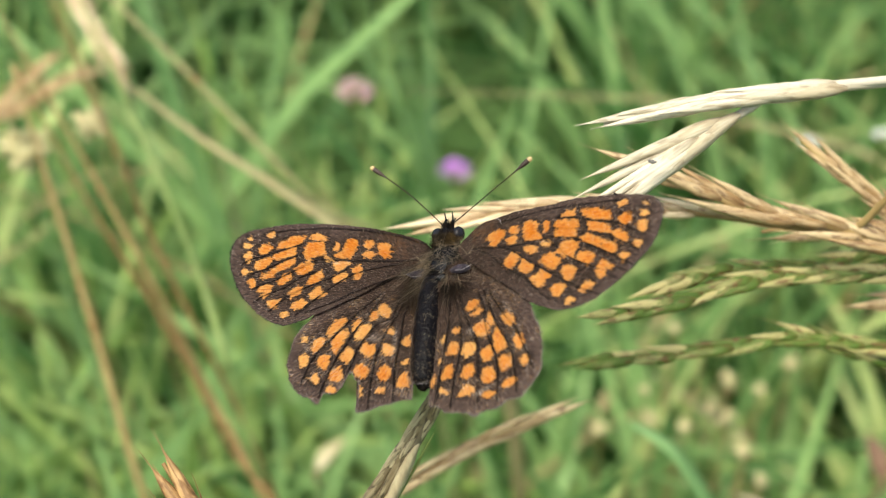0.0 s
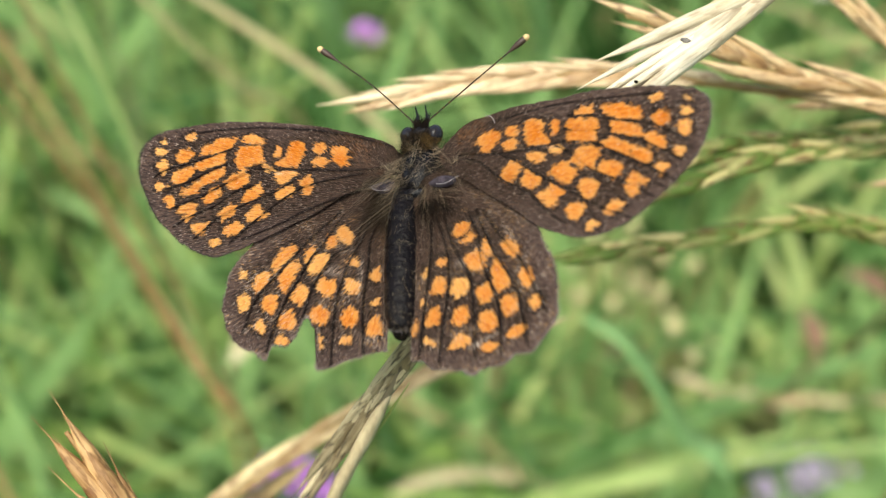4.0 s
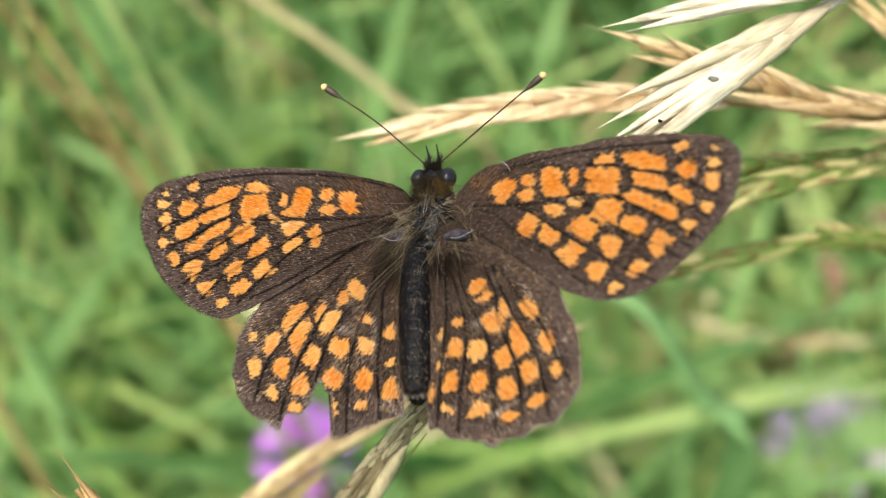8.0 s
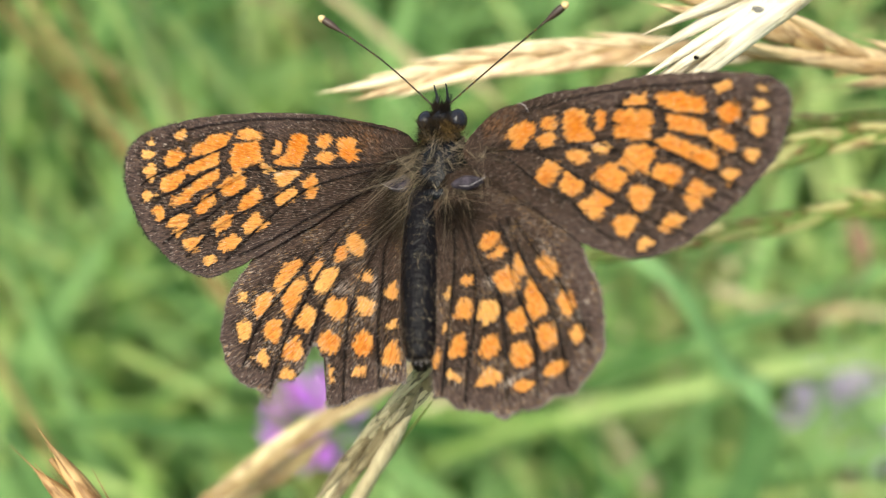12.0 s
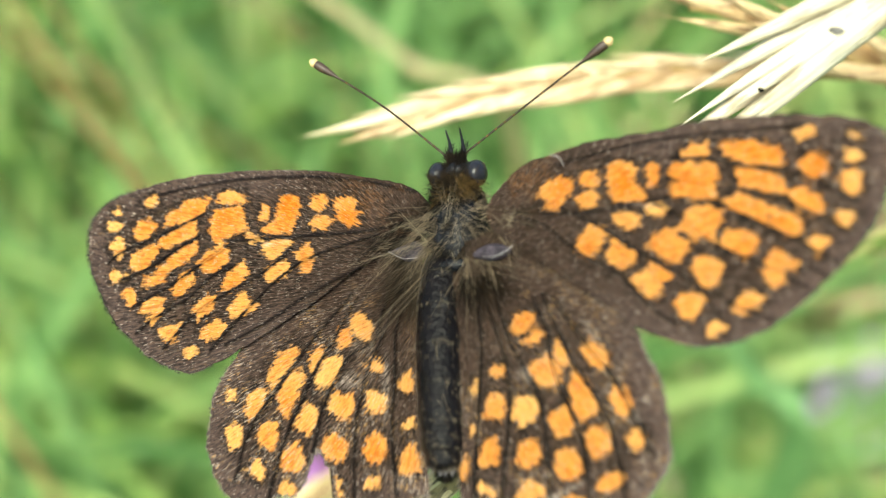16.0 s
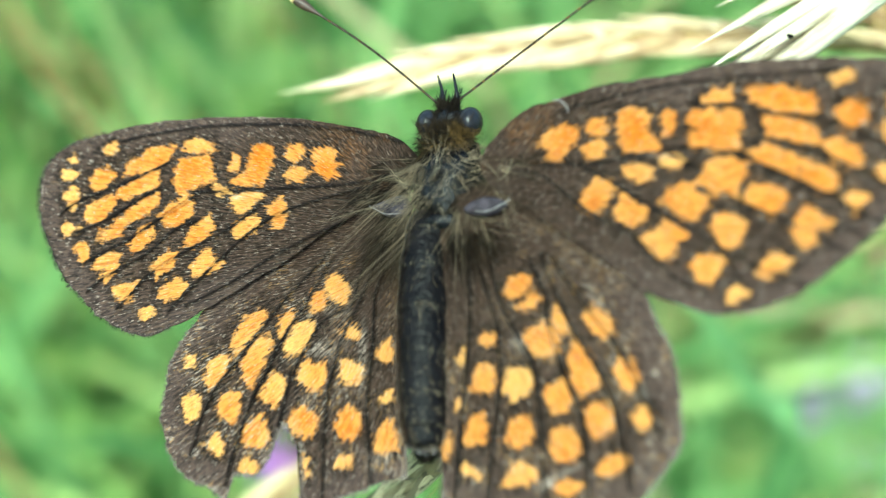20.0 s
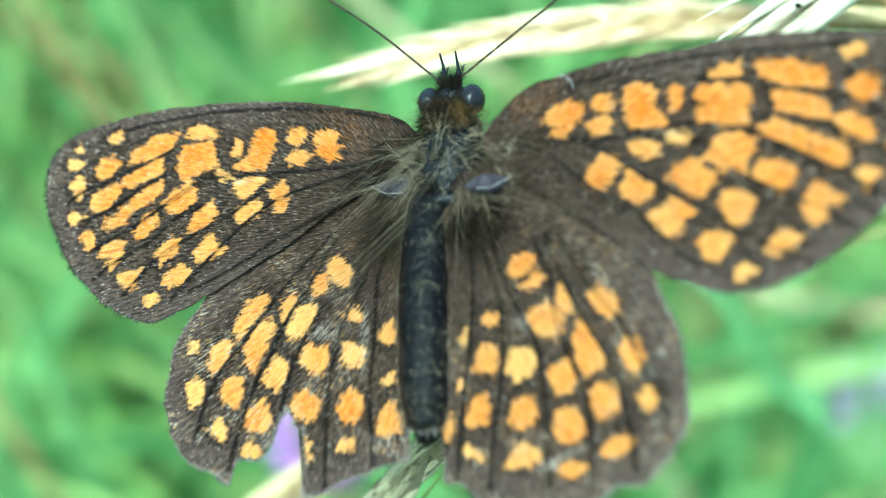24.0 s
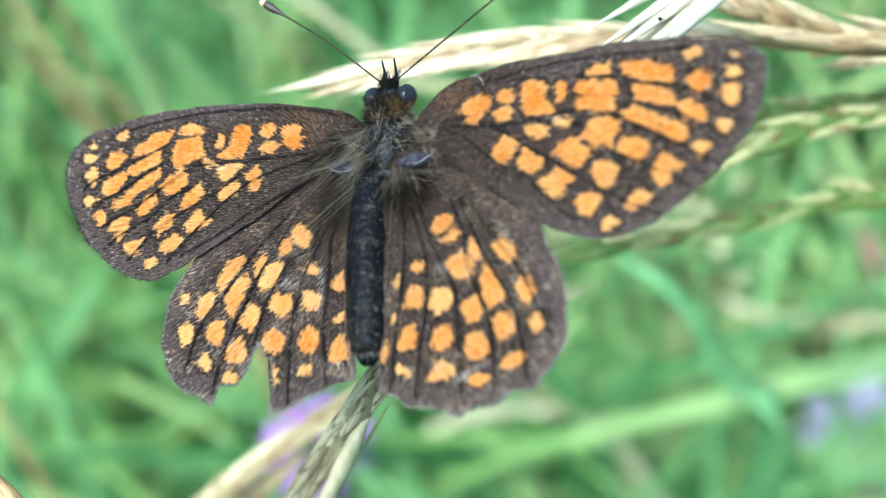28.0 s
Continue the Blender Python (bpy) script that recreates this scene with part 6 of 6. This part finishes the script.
seed_head("small blurred tan seed head among the grass", (51.9, 173.3, 120.0), 4.3, SEED_TAN, (45, 192, 0), 100)
seed_head("small blurred tan seed head among the grass", (66.0, 166.3, 108.7), 5.0, SEED_TAN, (67, 172, 0), 101)
seed_head("small blurred tan seed head among the grass", (86.9, 168.5, 126.1), 5.0, SEED_TAN, (88, 186, 0), 102)
seed_head("small blurred tan seed head among the grass", (31.3, 152.5, 111.0), 4.9, SEED_TAN, (31, 161, 0), 103)
broad_leaf("reddish brown withered leaf in the grass", (112.5, 129.1, 145.4), 16, 8, LEAF_RED, (102, 154, 0), 70, 30)
broad_leaf("small reddened leaf in the grass", (97.9, 121.9, 136.5), 13, 6, LEAF_RED, (88, 147, 0), 20, 40)
grass_ear("straw-coloured grass panicle standing behind", [(-90.2, 155.8, 215.3), (-95.7, 162.4, 225.0), (-103.1, 169.4, 232.2), (-111.8, 180.0, 242.6)], STRAW_PALE, 14, 16, 10, STALK, 0.7, (-122, 240, 0), awn=0.2, seed=31, fat=0.55, group='distant grass ears')
grass_ear("tan grass ear standing behind", [(-100.2, 168.8, 217.4), (-111.6, 165.6, 214.4), (-123.9, 162.6, 208.4), (-141.2, 159.6, 201.3)], STRAW, 12, 12, 9, STALK, 0.7, (-161, 220, 0), awn=0.2, seed=32, fat=0.5, group='distant grass ears')
grass_ear("tan grass ear standing behind", [(-110.4, 170.9, 221.4), (-118.9, 167.2, 217.5), (-125.4, 164.2, 210.8), (-138.2, 158.1, 198.9)], STRAW, 12, 10, 9, STALK, 0.7, (-158, 218, 0), awn=0.2, seed=33, fat=0.5, group='distant grass ears')
seed_head("pale tan seed head in the grass", (-106.5, 130.0, 216.1), 12, SEED_TAN, (-102, 160, 0), 120)
seed_head("pale tan seed head in the grass", (-91.9, 134.4, 220.2), 9, SEED_TAN, (-87, 164, 0), 121)


# ---- what moves ----
FLAPS = {
    "L": [(0, -4.07), (1, -4.93), (2, -5.23), (4.5, -3.91), (5.5, -3.61), (6.5, -3.46), (7.5, -2.99), (8.5, -1.67), (9.5, -1.48), (10.5, -1.33), (11.5, -0.13), (12.5, 0.02), (15, 1.07), (16, 1.09), (17, 1.10), (18, 1.55), (19, 1.78), (20, 1.67), (22.5, 2.20), (23.5, 2.74), (24.5, 3.48), (25.5, 3.68), (26.5, 3.80), (27.5, 3.86), (28, 4.34)],
    "R": [(0, 1.18), (1, 0.77), (2, 0.71), (4.5, 0.83), (5.5, 1.42), (6.5, 1.98), (7.5, 2.02), (8.5, 1.05), (9.5, 1.25), (10.5, 1.34), (11.5, 0.49), (12.5, 0.66), (15, 0.14), (16, -0.04), (17, 0.00), (18, -0.60), (19, -0.64), (20, -0.04), (22.5, -0.87), (23.5, -1.27), (24.5, -1.53), (25.5, -1.63), (26.5, -1.99), (27.5, -1.80), (28, -2.00)],
}


# the antennae droop: turns about x and z at their roots
DROOPS = (
    [(0, 0, 0), (12, 0, 0), (14, -6.5, 2.5), (16, -13.3, 5.4), (20, -13.6, 5.9), (27, -14.3, 6.8), (28, -14.8, 7.3)],
    [(0, 0, 0), (12, 0, 0), (14, -4.5, -1.5), (16, -8.7, -3.0), (20, -4, -4.2), (27, 4.3, -6.1), (28, 5, -6.8)],
)


# the ears swing a little in the wind: shift in millimetres
SWAY_NEAR = [(0, 0.37, -0.15, -0.25), (1, 0.27, 0.18, 0.20), (2, 0.72, 1.24, 1.44), (5, 0.30, 0.89, 0.85), (6, 0.18, 0.71, 0.68), (7, 0.09, 0.29, 0.27), (8, 0.00, 0.00, 0.00), (9.5, -0.37, -0.35, -0.31), (11, -0.70, -0.61, -0.52), (12, -0.89, -0.68, -0.57), (15, -1.64, -0.78, -0.63), (18, -1.54, -0.80, -0.67), (20, -1.63, -0.81, -0.69), (23, -2.04, -1.03, -0.79), (26, -1.59, -0.89, -0.69), (27, -1.64, -1.07, -0.89), (28, -1.70, -0.92, -0.78)]
SWAY_BACK = [(0, 0.01, -0.18, -0.24), (1, 0.00, 0.18, 0.20), (2, -0.54, 1.06, 1.16), (5, -0.84, 0.58, 0.51), (6, -0.93, 0.36, 0.32), (7, -0.39, 0.15, 0.13), (8, 0.00, 0.00, 0.00), (9.5, -0.65, -0.28, -0.25), (11, -1.12, -0.58, -0.49), (12, -1.24, -0.61, -0.51), (15, -1.72, -0.81, -0.65), (18, -1.58, -0.82, -0.70), (20, -1.67, -0.87, -0.74), (23, -2.12, -1.09, -0.83), (26, -1.60, -1.01, -0.79), (27, -1.65, -1.25, -1.05), (28, -1.70, -1.11, -0.95)]

SWAY_FAR = [(0, -4, 0, 0), (1, -5, 0, 0), (2, 0, 0, 0), (4.5, 5, 0, 0), (6, 8, 0, 0), (8, 9, 0, 0), (12, 5, 0, 0), (15, 8, 0, 0), (20, 8, 0, 0), (28, 8, 0, 0)]
SWAY_LEFT = [(0, 0, 0, 0), (1, -8, 0, 0), (2, -12, 0, 0), (4.5, -15, 0, 0), (28, -15, 0, 0)]
SWAY_BLADE = [(0, -13, 0, -8), (0.7, -4, 0, -1), (1, -2, 0, 0), (2, 0, 0, 0), (8, -3, 0, 0), (28, -4, 0, 0)]


def motions():
    ways = {"near": SWAY_NEAR, "back": SWAY_BACK, "far": SWAY_FAR, "left": SWAY_LEFT, "blade": SWAY_BLADE}
    for ear, kind in SWAYING + [(leaning_blade, "blade")]:
        walk(ear, [(t, Matrix.Translation(Vector((x, y, z)) * MM)) for t, x, y, z in ways[kind]])
    for key, wing in the_wings.items():
        rest = WING_REST[key[0]]
        walk(wing, [(t, Matrix.Rotation(radians(-a), 4, "Y") @ rest) for t, a in FLAPS[key[0]]])
    for (feeler, root), rows in zip(the_feelers, DROOPS):
        there = Matrix.Translation(root * MM)
        walk(feeler, [(t, there @ Matrix.Rotation(radians(ax), 4, "X") @ Matrix.Rotation(radians(az), 4, "Z") @ there.inverted()) for t, ax, az in rows])


motions()
